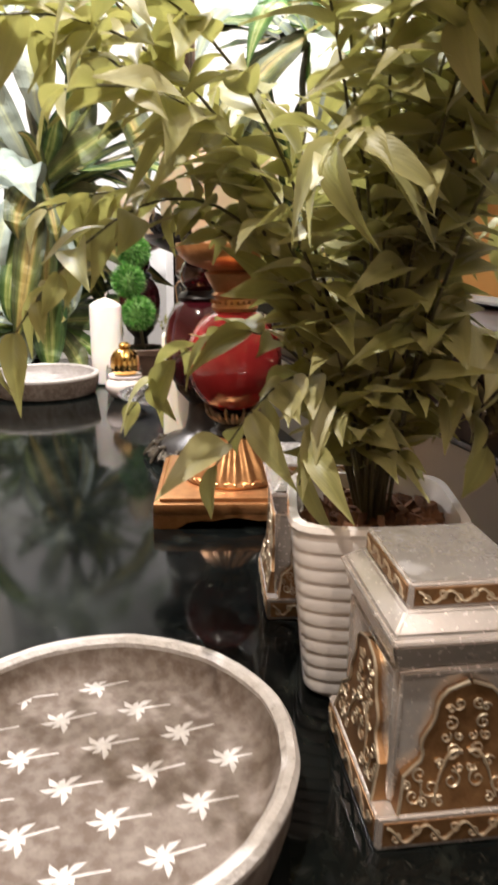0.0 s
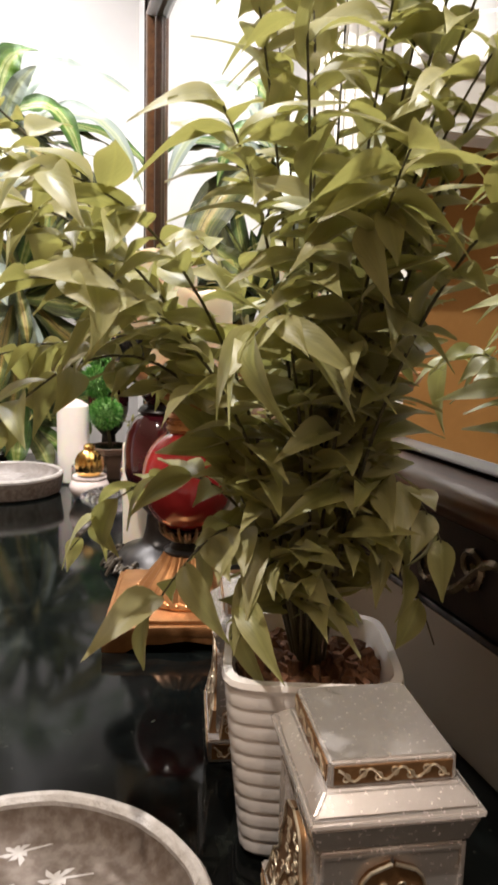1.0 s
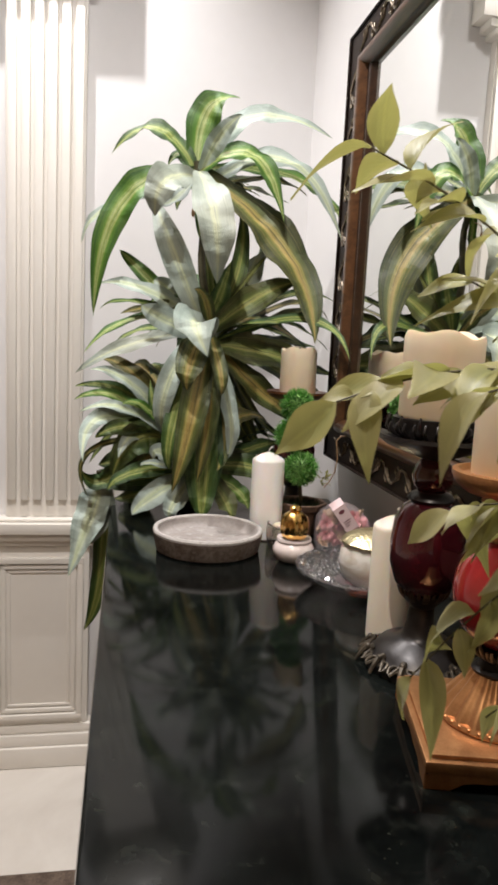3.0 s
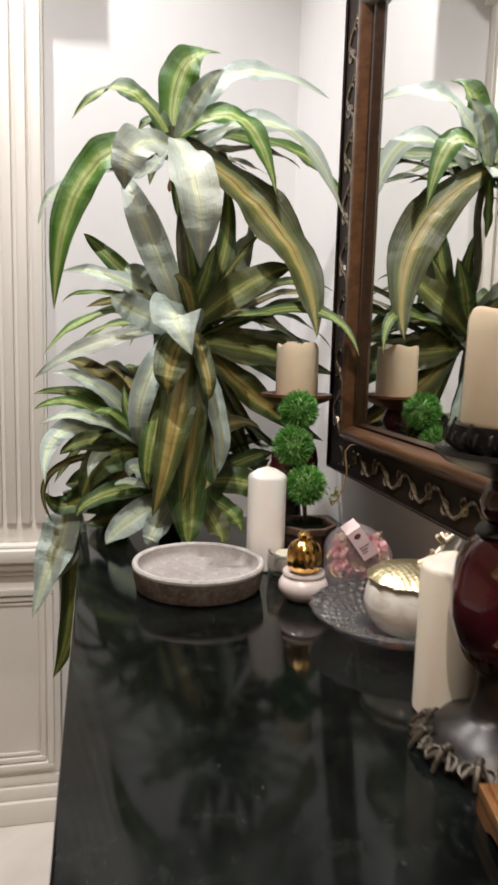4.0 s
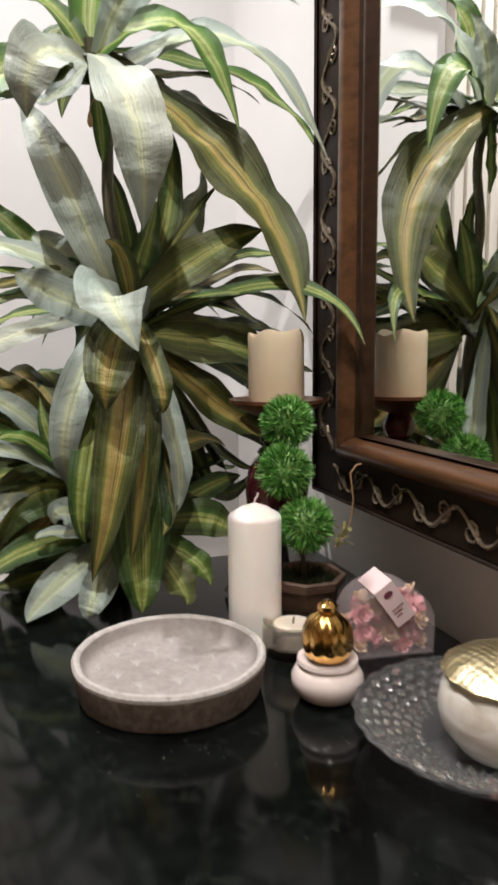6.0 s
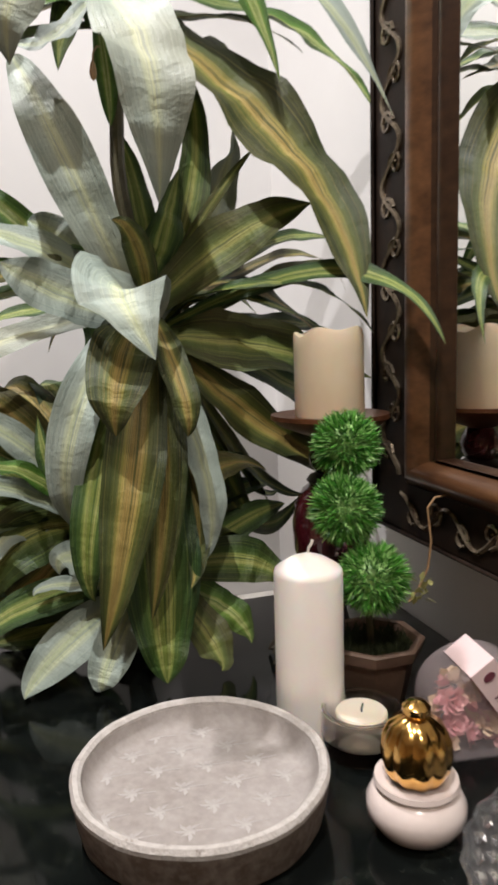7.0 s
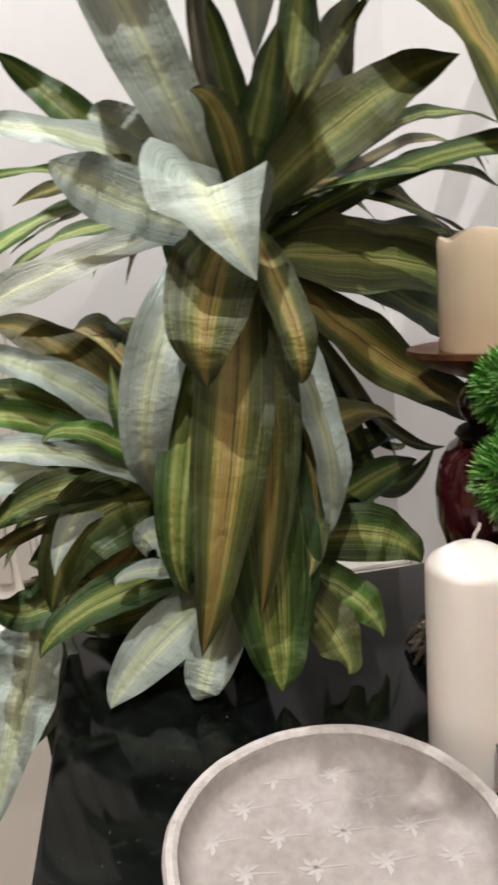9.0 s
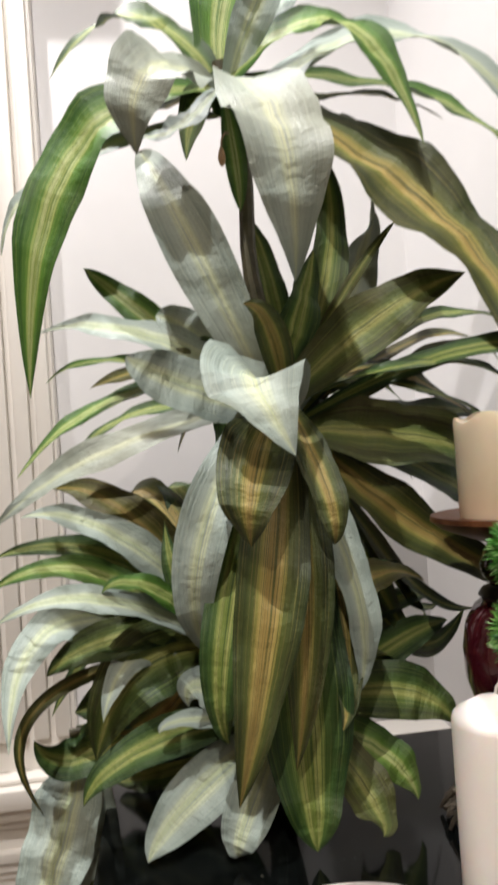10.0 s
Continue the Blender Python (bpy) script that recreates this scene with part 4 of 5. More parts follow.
round_tray(0.284, 1.166, 0.1065, 0, PALM, CONCRETE, CONCRETE)
round_tray(0.248, 2.316, 0.1085, -8, PALM_WORN, CONCRETE, PALECONCRETE)


# ---- candles ----
def pillar_candle(x, y, r, h, mat, label, lean=0):
    c = thing("pillar_candle", pose(x, y, TOP, 0, lean, 0), label, "candle", "white pillar candles")
    part("wax", lathe([(0, 0), (r - 0.002, 0), (r, 0.002), (r, h - 0.007), (r - 0.001, h - 0.003), (r - 0.0035, h - 0.0005), (r * 0.5, h + 0.008), (0.0, h + 0.014)], 48, cap=False), mat, c)
    part("wick", tube(bmesh.new(), [(0, 0, h + 0.013), (0.001, 0, h + 0.018), (0.004, 0, h + 0.022), (0.005, 0, h + 0.026)], 0.0013, 6), WICK, c)
    return c


pillar_candle(0.382, 2.400, 0.0345, 0.171, WHITEWAX, "tall white pillar candle with a conical top")
pillar_candle(0.463, 1.878, 0.0355, 0.168, IVORYWAX, "tall ivory pillar candle beside the marble bowl")


def stubby_candle(x, y, z, r, h, label, turn=0.0):
    c = thing("stub_candle", pose(x, y, z, 0, 0, turn), label, "candle", "cream candles on holders")
    wob = lambda a, zz: 1 + (0.03 * math.sin(2 * a + 0.4) + 0.02 * math.sin(5 * a)) * (zz / h)
    bm = lathe([(0, 0), (r * 0.97, 0), (r, 0.004), (r, h * 0.8), (r * 1.01, h * 0.95), (r * 0.97, h), (r * 0.88, h * 0.995), (r * 0.78, h * 0.965), (r * 0.4, h * 0.95), (0, h * 0.945)], 44, wob, cap=False)
    for v in bm.verts:
        if v.co.z > h * 0.9:
            v.co.z += 0.0035 * math.sin(math.atan2(v.co.y, v.co.x) * 2 + 0.8) + 0.003 * math.sin(math.atan2(v.co.y, v.co.x) * 5)
    part("wax", bm, CREAMWAX, c)
    part("wick", tube(bmesh.new(), [(0, 0, h * 0.94), (0.001, 0, h * 0.98), (0.003, 0.001, h * 1.03)], 0.0012, 6), BLACKMETAL, c)


# ---- candle holders ----
def acanthus(n, r0, z0, r1, z1, w, curl):
    """A ring of curled leaf ornaments."""
    bm = bmesh.new()
    for k in range(n):
        a = 2 * math.pi * k / n
        for f, t in ((0.0, 1.0), (0.35, 0.7), (-0.35, 0.7)):
            b = a + f * w / r0
            pts = []
            for i in range(6):
                s = i / 5
                r = r0 + (r1 - r0) * s + curl * math.sin(math.pi * s)
                pts.append((r * math.cos(b), r * math.sin(b), z0 + (z1 - z0) * s * t))
            tube(bm, pts, w * 0.22, 6, 0.5)
    return bm


def square_holder(x, y, turn):
    s = thing("candle_holder", pose(x, y, TOP, 0, 0, turn), "candle holder with a glossy red globe on a square copper-gold base", "candle holder", "globe candle holders")
    hw = 0.087
    bm = bmesh.new()
    add_box(bm, -hw, hw, -hw, hw, 0.0155, 0.028, 0.003)
    add_box(bm, -hw + 0.006, hw - 0.006, -hw + 0.006, hw - 0.006, 0.0275, 0.033, 0.004)
    part("base_plate", bm, COPPER, s, "stepped copper-gold square plate")
    bm = bmesh.new()
    for q in range(4):
        m = Matrix.Rotation(q * math.pi / 2, 4, "Z")
        n = 14
        lo, hi, lo2, hi2 = [], [], [], []
        for k in range(n + 1):
            u = -hw + 2 * hw * k / n
            f = abs(u) / hw
            z = 0.0 if f > 0.62 else (0.007 if f > 0.5 else 0.010 + 0.002 * math.cos(f * 9))
            lo.append(bm.verts.new(m @ Vector((u, -hw + 0.001, z))))
            hi.append(bm.verts.new(m @ Vector((u, -hw + 0.001, 0.0155))))
            lo2.append(bm.verts.new(m @ Vector((u * 0.9, -hw + 0.010, z))))
            hi2.append(bm.verts.new(m @ Vector((u * 0.9, -hw + 0.010, 0.0155))))
        for k in range(n):
            bm.faces.new((lo[k], lo[k + 1], hi[k + 1], hi[k]))
            bm.faces.new((lo2[k + 1], lo2[k], hi2[k], hi2[k + 1]))
            bm.faces.new((lo[k + 1], lo[k], lo2[k], lo2[k + 1]))
    part("skirt", bm, COPPER, s, "scalloped skirt")
    rib = lambda a, z: 1 + 0.045 * math.cos(20 * a)
    part("fluted_foot", lathe([(0.056, 0.039), (0.052, 0.046), (0.045, 0.056), (0.034, 0.070), (0.026, 0.083)], 160, rib, cap=False), COPPER, s, "fluted copper dome")
    bm = lathe([(0.058, 0.033), (0.060, 0.036), (0.058, 0.040), (0.050, 0.041)], 48, cap=False)
    for k in range(36):
        a = 2 * math.pi * k / 36
        bmesh.ops.create_icosphere(bm, subdivisions=1, radius=0.0022, matrix=Matrix.Translation((0.0585 * math.cos(a), 0.0585 * math.sin(a), 0.0385)))
    part("beaded_ring", bm, COPPER, s)
    part("collar", lathe([(0.027, 0.083), (0.028, 0.086), (0.021, 0.089), (0.017, 0.097), (0.020, 0.108), (0.028, 0.113)], 32, cap=False), BLACKMETAL, s, "dark waisted collar")
    part("leaf_ring", acanthus(10, 0.020, 0.100, 0.033, 0.118, 0.014, 0.003), GILT, s)
    globe = [(0.053 * math.sin(math.pi * (0.14 + 0.74 * k / 18)) ** 0.9, 0.168 - 0.060 * math.cos(math.pi * (0.14 + 0.74 * k / 18))) for k in range(19)]
    part("globe", lathe(globe, 56, cap=False), RED, s, "glossy oxblood red globe")
    bm = lathe([(0.024, 0.222), (0.026, 0.226), (0.024, 0.230), (0.022, 0.236), (0.026, 0.239), (0.022, 0.243), (0.028, 0.252), (0.033, 0.262), (0.028, 0.265)], 40, cap=False)
    for k in range(22):
        a = 2 * math.pi * k / 22
        bmesh.ops.create_icosphere(bm, subdivisions=1, radius=0.0022, matrix=Matrix.Translation((0.0245 * math.cos(a), 0.0245 * math.sin(a), 0.2325)))
    part("neck", bm, COPPER, s, "beaded gold neck")
    part("cup", lathe([(0.028, 0.265), (0.050, 0.272), (0.060, 0.280), (0.064, 0.288), (0.064, 0.293), (0.058, 0.294), (0.054, 0.288), (0.0, 0.286)], 48, cap=False), COPPER, s, "shallow gold candle cup")
    stubby_candle(x, y, TOP + 0.287, 0.046, 0.090, "cream pillar candle on the red globe holder")


def round_holder(x, y, turn, globe_mat, cup_mat, label, candle, cr, ch):
    s = thing("candle_holder", pose(x, y, TOP, 0, 0, turn), label, "candle holder", "globe candle holders")
    part("foot", lathe([(0.0, 0.0), (0.070, 0.0), (0.070, 0.010), (0.058, 0.020), (0.050, 0.030), (0.030, 0.036), (0.022, 0.044), (0.018, 0.060), (0.016, 0.080), (0.026, 0.092), (0.030, 0.100)], 40, cap=False), BLACKMETAL, s, "blackened metal foot")
    for k in range(12):
        bm = bmesh.new()
        a = 2 * math.pi * k / 12
        er, et = Vector((math.cos(a), math.sin(a), 0)), Vector((-math.sin(a), math.cos(a), 0))
        for sgn in (1, -1):
            pts = [er * 0.060 + et * 0.001 * sgn + Vector((0, 0, 0.020))]
            for q in range(12):
                w = q / 11
                ang = 0.6 + w * 5.2
                rr = 0.0088 * (1 - 0.55 * w)
                c = er * (0.069 + rr * math.cos(ang)) + et * sgn * (0.0085 + rr * math.sin(ang))
                pts.append(c + Vector((0, 0, 0.014 - 0.006 * math.cos(ang) * (1 - w))))
            tube(bm, pts, 0.0024, 6, 0.6)
        tube(bm, [er * 0.058 + Vector((0, 0, 0.022)), er * 0.068 + Vector((0, 0, 0.020)), er * 0.077 + Vector((0, 0, 0.010)), er * 0.081 + Vector((0, 0, 0.003))], 0.0042, 6, 0.5)
        bmesh.ops.create_icosphere(bm, subdivisions=2, radius=0.0042, matrix=Matrix.Translation(er * 0.066 + Vector((0, 0, 0.0215))))
        part("curled_leaf", bm, PEWTER, s, "rubbed gold curled leaf")
    part("leaf_ring", acanthus(10, 0.020, 0.090, 0.034, 0.116, 0.014, 0.003), PEWTER, s)
    part("globe", lathe([(0.028, 0.100), (0.040, 0.115), (0.047, 0.140), (0.048, 0.170), (0.044, 0.195), (0.034, 0.214), (0.024, 0.222)], 48, lambda a, z: 1 + 0.012 * math.cos(9 * a), cap=False), globe_mat, s)
    part("band", lathe([(0.026, 0.220), (0.030, 0.224), (0.026, 0.230), (0.018, 0.234)], 32, cap=False), BLACKMETAL, s)
    part("neck_bead", lathe([(0.016, 0.233), (0.024, 0.242), (0.027, 0.254), (0.022, 0.268), (0.016, 0.276)], 32, cap=False), globe_mat, s)
    part("cup", lathe([(0.016, 0.275), (0.036, 0.282), (0.062, 0.292), (0.072, 0.300), (0.071, 0.305), (0.062, 0.303), (0.0, 0.300)], 48, cap=False), cup_mat, s, "flared candle cup")
    if candle:
        stubby_candle(x, y, TOP + candle, cr, ch, "cream pillar candle on a dark globe holder", turn)
    return s


square_holder(0.470, 1.608, -13)
two = round_holder(0.468, 1.795, 20, WINE, BLACKMETAL, "candle holder with a dark wine globe on a black foot", 0.327, 0.050, 0.104)
bm = acanthus(14, 0.045, 0.302, 0.060, 0.330, 0.014, 0.010)
lathe([(0.0, 0.300), (0.052, 0.302), (0.056, 0.327), (0.050, 0.3265), (0.0, 0.3265)], 36, bm=bm, cap=False)
part("openwork_crown", bm, BLACKMETAL, two, "black openwork crown under the candle")
round_holder(0.473, 2.548, 65, WINE, DARKCOPPER, "candle holder with a dark red globe behind the topiary", 0.3005, 0.0420, 0.102)


# ---- silver boxes ----
def trinket_box():
    b = thing("trinket_box", pose(0, 0, TOP), "champagne-silver lidded box with antique gold scroll panels", "decorative box", "silver boxes")

    def slab(h0, h1, w0, w1, bm=None, bevel=0.0015):
        bm = bm or bmesh.new()
        add_box(bm, -1, 1, -1, 1, h0, h1)
        for v in bm.verts:
            if abs(abs(v.co.x) - 1) < 1e-6 and abs(abs(v.co.y) - 1) < 1e-6:
                w = w0 if abs(v.co.z - h0) < 1e-6 else w1
                v.co.x *= w
                v.co.y *= w
        bmesh.ops.bevel(bm, geom=list(bm.edges), offset=bevel, segments=2, affect="EDGES")
        return bm
    part("base", slab(0.0, 0.024, 0.054, 0.054), SILVER, b)
    part("body", slab(0.0245, 0.116, 0.0445, 0.0430), SILVER, b)
    part("cornice", slab(0.1165, 0.134, 0.0455, 0.0500), SILVER, b)
    part("cornice_top", slab(0.1345, 0.139, 0.0520, 0.0510), SILVER, b)
    lid = part("lid", slab(0.1395, 0.149, 0.0495, 0.040), SILVER, b, "stepped silver lid")
    part("lid_block", slab(0.149, 0.165, 0.0385, 0.0375), SILVER, lid)
    for q in range(4):
        m = Matrix.Rotation(q * math.pi / 2, 4, "Z")
        bm = bmesh.new()
        # ogival gold panel that flares out to the base
        n, rows = 18, []
        for k in range(n + 1):
            z = 0.0245 + 0.082 * k / n
            f = k / n
            if f < 0.42:
                hw = 0.042 - 0.004 * math.sin(f / 0.42 * math.pi / 2)
                hw *= 1.0 if f < 0.28 else 1 - 0.34 * ((f - 0.28) / 0.14)
            else:
                g = (f - 0.42) / 0.58
                hw = 0.0245 * math.sqrt(max(0.0, 1 - g ** 2.4)) * (1 + 0.10 * math.sin(g * 9)) + 0.001
            out = 0.0460 + 0.0068 * max(0.0, 1 - f * 1.7) ** 1.6
            rows.append((hw, z, out))
        fr = [[bm.verts.new(m @ Vector((s * hw, -out, z))) for s in (-1, -0.5, 0, 0.5, 1)] for hw, z, out in rows]
        bk = [[bm.verts.new(m @ Vector((s * hw, -0.0432, z))) for s in (-1, 1)] for hw, z, out in rows]
        for k in range(n):
            for j in range(4):
                bm.faces.new((fr[k][j], fr[k][j + 1], fr[k + 1][j + 1], fr[k + 1][j]))
            bm.faces.new((bk[k][0], fr[k][0], fr[k + 1][0], bk[k + 1][0]))
            bm.faces.new((fr[k][4], bk[k][1], bk[k + 1][1], fr[k + 1][4]))
        part("gold_panel", bm, BRONZE, b, "antique gold flared panel")
        bm = bmesh.new()
        depth = lambda z: -(0.0466 + 0.0068 * max(0.0, 1 - (z - 0.0245) / 0.082 * 1.7) ** 1.6)
        put = lambda u, z: m @ Vector((u, depth(z), z))
        for sgn in (-1, 1):
            tube(bm, [put(sgn * hw * 0.98, z) for hw, z, out in rows], 0.0011, 5)
            for cx, cz, r, st, cc in ((0.008, 0.041, 0.006, 1.6, 1), (0.021, 0.038, 0.0065, 0.4, -1), (0.032, 0.034, 0.0055, 2.6, 1), (0.008, 0.058, 0.0055, -1.2, -1), (0.010, 0.074, 0.005, 1.2, 1), (0.006, 0.086, 0.004, -1.0, -1), (0.028, 0.046, 0.005, -2.0, 1), (0.015, 0.050, 0.004, 0.5, 1), (0.0155, 0.030, 0.0035, 2.0, -1), (0.026, 0.030, 0.0032, 0.8, 1), (0.0035, 0.048, 0.003, 0.2, -1), (0.0125, 0.066, 0.0036, 2.4, 1), (0.004, 0.066, 0.003, 0.9, -1), (0.011, 0.083, 0.003, 0.3, 1), (0.036, 0.040, 0.003, 1.0, 1)):
                tube(bm, [put(sgn * u, z) for u, z in spiral(cx, 0.0245 + (cz - 0.0245) * 1.1, r, 1.3, st, cc, 14)], 0.00075, 5, 0.6)
            tube(bm, [put(sgn * (0.002 + 0.018 * f), 0.060 - 0.030 * f + 0.012 * math.sin(f * 3.1)) for f in (k / 8 for k in range(9))], 0.0016, 5, 0.4)
        part("scroll_inlay", bm, PALEGOLD, b, "raised pale gold scrolls")
        bm = bmesh.new()
        for x0, x1, z0, z1 in ((-0.0425, -0.0405, 0.03, 0.113), (0.0405, 0.0425, 0.03, 0.113), (-0.0405, 0.0405, 0.1105, 0.113)):
            add_box(bm, x0, x1, -0.0452, -0.0425, z0, z1, 0.0004, m)
        part("body_border", bm, SILVER, b)
        bm = bmesh.new()
        add_box(bm, -0.050, 0.050, -0.0546, -0.0535, 0.004, 0.020, 0.0, m)
        part("base_inlay", bm, BRONZE, b)
        bm = bmesh.new()
        running_scroll(bm, 0.096, 0.016, 0.012, 0.0010, lambda u, v: m @ Vector((u - 0.048, -0.0549, 0.012 + v)))
        part("base_scroll", bm, PALEGOLD, b)
        bm = bmesh.new()
        add_box(bm, -0.035, 0.035, -0.0388, -0.0375, 0.1515, 0.162, 0.0, m)
        part("lid_inlay", bm, BRONZE, lid)
        bm = bmesh.new()
        running_scroll(bm, 0.066, 0.010, 0.009, 0.0008, lambda u, v: m @ Vector((u - 0.033, -0.0391, 0.1568 + v)))
        part("lid_scroll", bm, PALEGOLD, lid)
    return b


tb = trinket_box()
tb.matrix_world = pose(0.468, 1.149, TOP, 0, 0, -8) @ Matrix.Diagonal((0.83, 0.92, 0.84, 1))
copy_thing(tb, pose(0.476, 1.370, TOP, 0, 0, -12) @ Matrix.Diagonal((0.86, 0.92, 0.92, 1)))


# ---- topiary ----
top = thing("topiary", pose(0.468, 2.432, TOP), "artificial topiary of three green grass balls in a brown pot", "topiary")
hexa = lambda a, z: 1 / max(math.cos(((a + math.pi / 8) % (math.pi / 4)) - math.pi / 8), 0.5)
part("pot", lathe([(0.0, 0.0), (0.032, 0.0), (0.034, 0.003), (0.044, 0.056), (0.050, 0.058), (0.053, 0.070), (0.051, 0.072), (0.045, 0.071), (0.042, 0.058), (0.0, 0.057)], 64, hexa, cap=False), TERRACOTTA, top, "brown faceted clay pot")
rng = random.Random(3)
bm = bmesh.new()
for k in range(900):
    a, r = rng.uniform(0, 6.28), 0.042 * math.sqrt(rng.random())
    p = Vector((r * math.cos(a), r * math.sin(a), 0.057))
    d = Vector((rng.gauss(0, 0.6), rng.gauss(0, 0.6), 1)).normalized() * rng.uniform(0.008, 0.022)
    s = d.cross(Vector((rng.random(), rng.random(), 0.2))).normalized() * 0.0014
    bm.faces.new([bm.verts.new(p - s), bm.verts.new(p + s), bm.verts.new(p + d)])
moss = simple("dark_moss", (0.012, 0.02, 0.006), (0.04, 0.05, 0.015), 60.0, 0.8)
part("moss", bm, moss, top, "dark moss")
part("stem", tube(bmesh.new(), [(0, 0, 0.05), (-0.01, -0.01, 0.12), (-0.02, 0.0, 0.2), (-0.014, 0.02, 0.27)], 0.004, 8), BARK, top)
for bx, by, bz in ((-0.014, 0.030, 0.279), (-0.032, -0.004, 0.217), (-0.016, -0.035, 0.150)):
    bm = bmesh.new()
    bmesh.ops.create_icosphere(bm, subdivisions=2, radius=0.027, matrix=Matrix.Translation((bx, by, bz)))
    for k in range(2600):
        d = Vector((rng.gauss(0, 1), rng.gauss(0, 1), rng.gauss(0, 1))).normalized()
        c = Vector((bx, by, bz))
        d2 = (d + 0.35 * Vector((rng.gauss(0, 1), rng.gauss(0, 1), rng.gauss(0, 1)))).normalized()
        l, w = rng.uniform(0.010, 0.019), rng.uniform(0.0005, 0.0010)
        s = d2.cross(Vector((rng.gauss(0, 1), rng.gauss(0, 1), rng.gauss(0, 1)))).normalized() * w
        p = c + d * 0.025
        q = p + d2 * l * 0.6
        a, b, cc, e, t = (bm.verts.new(v) for v in (p - s * 0.6, p + s * 0.6, q + s, q - s, p + d2 * l))
        bm.faces.new((a, b, cc, e))
        bm.faces.new((e, cc, t))
    part("grass_ball", bm, GRASS, top, smooth=False)
sprig = bmesh.new()
for k in range(26):
    p = Vector((0.030 + rng.uniform(0, 0.02), -0.030 + rng.uniform(-0.01, 0.01), 0.128 + rng.uniform(-0.012, 0.015)))
    d = Vector((rng.gauss(0.4, 0.6), rng.gauss(0, 0.6), rng.gauss(0, 0.6))).normalized() * 0.013
    s = d.cross(Vector((rng.random(), rng.random(), 1))).normalized() * 0.0032
    sprig.faces.new([sprig.verts.new(p), sprig.verts.new(p + d * 0.5 + s), sprig.verts.new(p + d), sprig.verts.new(p + d * 0.5 - s)])
part("sprig", sprig, FICUS, top, "small yellow-green sprig", smooth=False)
cord = thing("cord", pose(0.54, 2.44, TOP), "thin tan cord hanging from the mirror frame", "cord")
part("strand", tube(bmesh.new(), [(-0.022, 0.0, 0.100), (-0.010, 0.0, 0.113), (0.002, 0.0, 0.136), (0.006, 0.0, 0.166), (0.001, 0.0, 0.205), (0.010, 0.0, 0.216), (0.030, 0.0, 0.218)], 0.0013, 6), WIRE, cord)

# ---- tealight in glass ----
tl = thing("tealight_holder", pose(0.412, 2.345, TOP) @ Matrix.Diagonal((0.92, 0.92, 0.96, 1)), "round clear glass tealight holder", "tealight holder")
part("glass_cup", lathe([(0.0, 0.0), (0.034, 0.0), (0.039, 0.004), (0.042, 0.018), (0.042, 0.036), (0.0405, 0.0435), (0.037, 0.0435), (0.0335, 0.042), (0.029, 0.036), (0.028, 0.016), (0.0, 0.014)], 48, cap=False), CLEAR, tl)
part("rim", lathe([(0.0372, 0.0440), (0.0403, 0.0440), (0.0412, 0.0456), (0.0398, 0.0472), (0.0376, 0.0470), (0.0364, 0.0455), (0.0372, 0.0440)], 48, cap=False), CLEAR, tl, "rounded clear glass rim")
tc = thing("tealight", pose(0.412, 2.345, TOP + 0.0142) @ Matrix.Diagonal((0.92, 0.92, 0.96, 1)), "small cream tealight candle inside the glass", "candle")
part("wax", lathe([(0, 0), (0.0265, 0), (0.027, 0.002), (0.027, 0.026), (0.0255, 0.028), (0.012, 0.0265), (0, 0.0265)], 36, cap=False), IVORYWAX, tc)
part("wick", tube(bmesh.new(), [(0, 0, 0.026), (0.0005, 0, 0.031), (0.002, 0, 0.035)], 0.001, 6), BLACKMETAL, tc)

# ---- jar with a gold pumpkin lid ----
jar = thing("lidded_jar", pose(0.404, 2.232, TOP) @ Matrix.Diagonal((0.94, 0.94, 0.97, 1)), "small blush ceramic jar with a faceted gold lid", "jar")
part("bowl", lathe([(0.0, 0.0), (0.024, 0.0), (0.034, 0.006), (0.042, 0.018), (0.042, 0.028), (0.037, 0.037), (0.033, 0.040), (0.036, 0.044), (0.035, 0.048), (0.030, 0.046), (0.0, 0.044)], 48, cap=False), PINKCERAMIC, jar, "blush ceramic bowl")
lob = lambda a, z: 1 + 0.085 * (abs(math.cos(5 * a)) - 0.5)
lid = part("lid", lathe([(0.022, 0.0485), (0.027, 0.056), (0.0292, 0.068), (0.0280, 0.082), (0.0225, 0.093), (0.0138, 0.099), (0.009, 0.101)], 60, lob, cap=False), GOLD, jar, "lobed mirror-gold lid")
part("knob", lathe([(0.009, 0.100), (0.012, 0.104), (0.012, 0.109), (0.007, 0.113), (0.0, 0.114)], 24, cap=False), GOLD, lid)

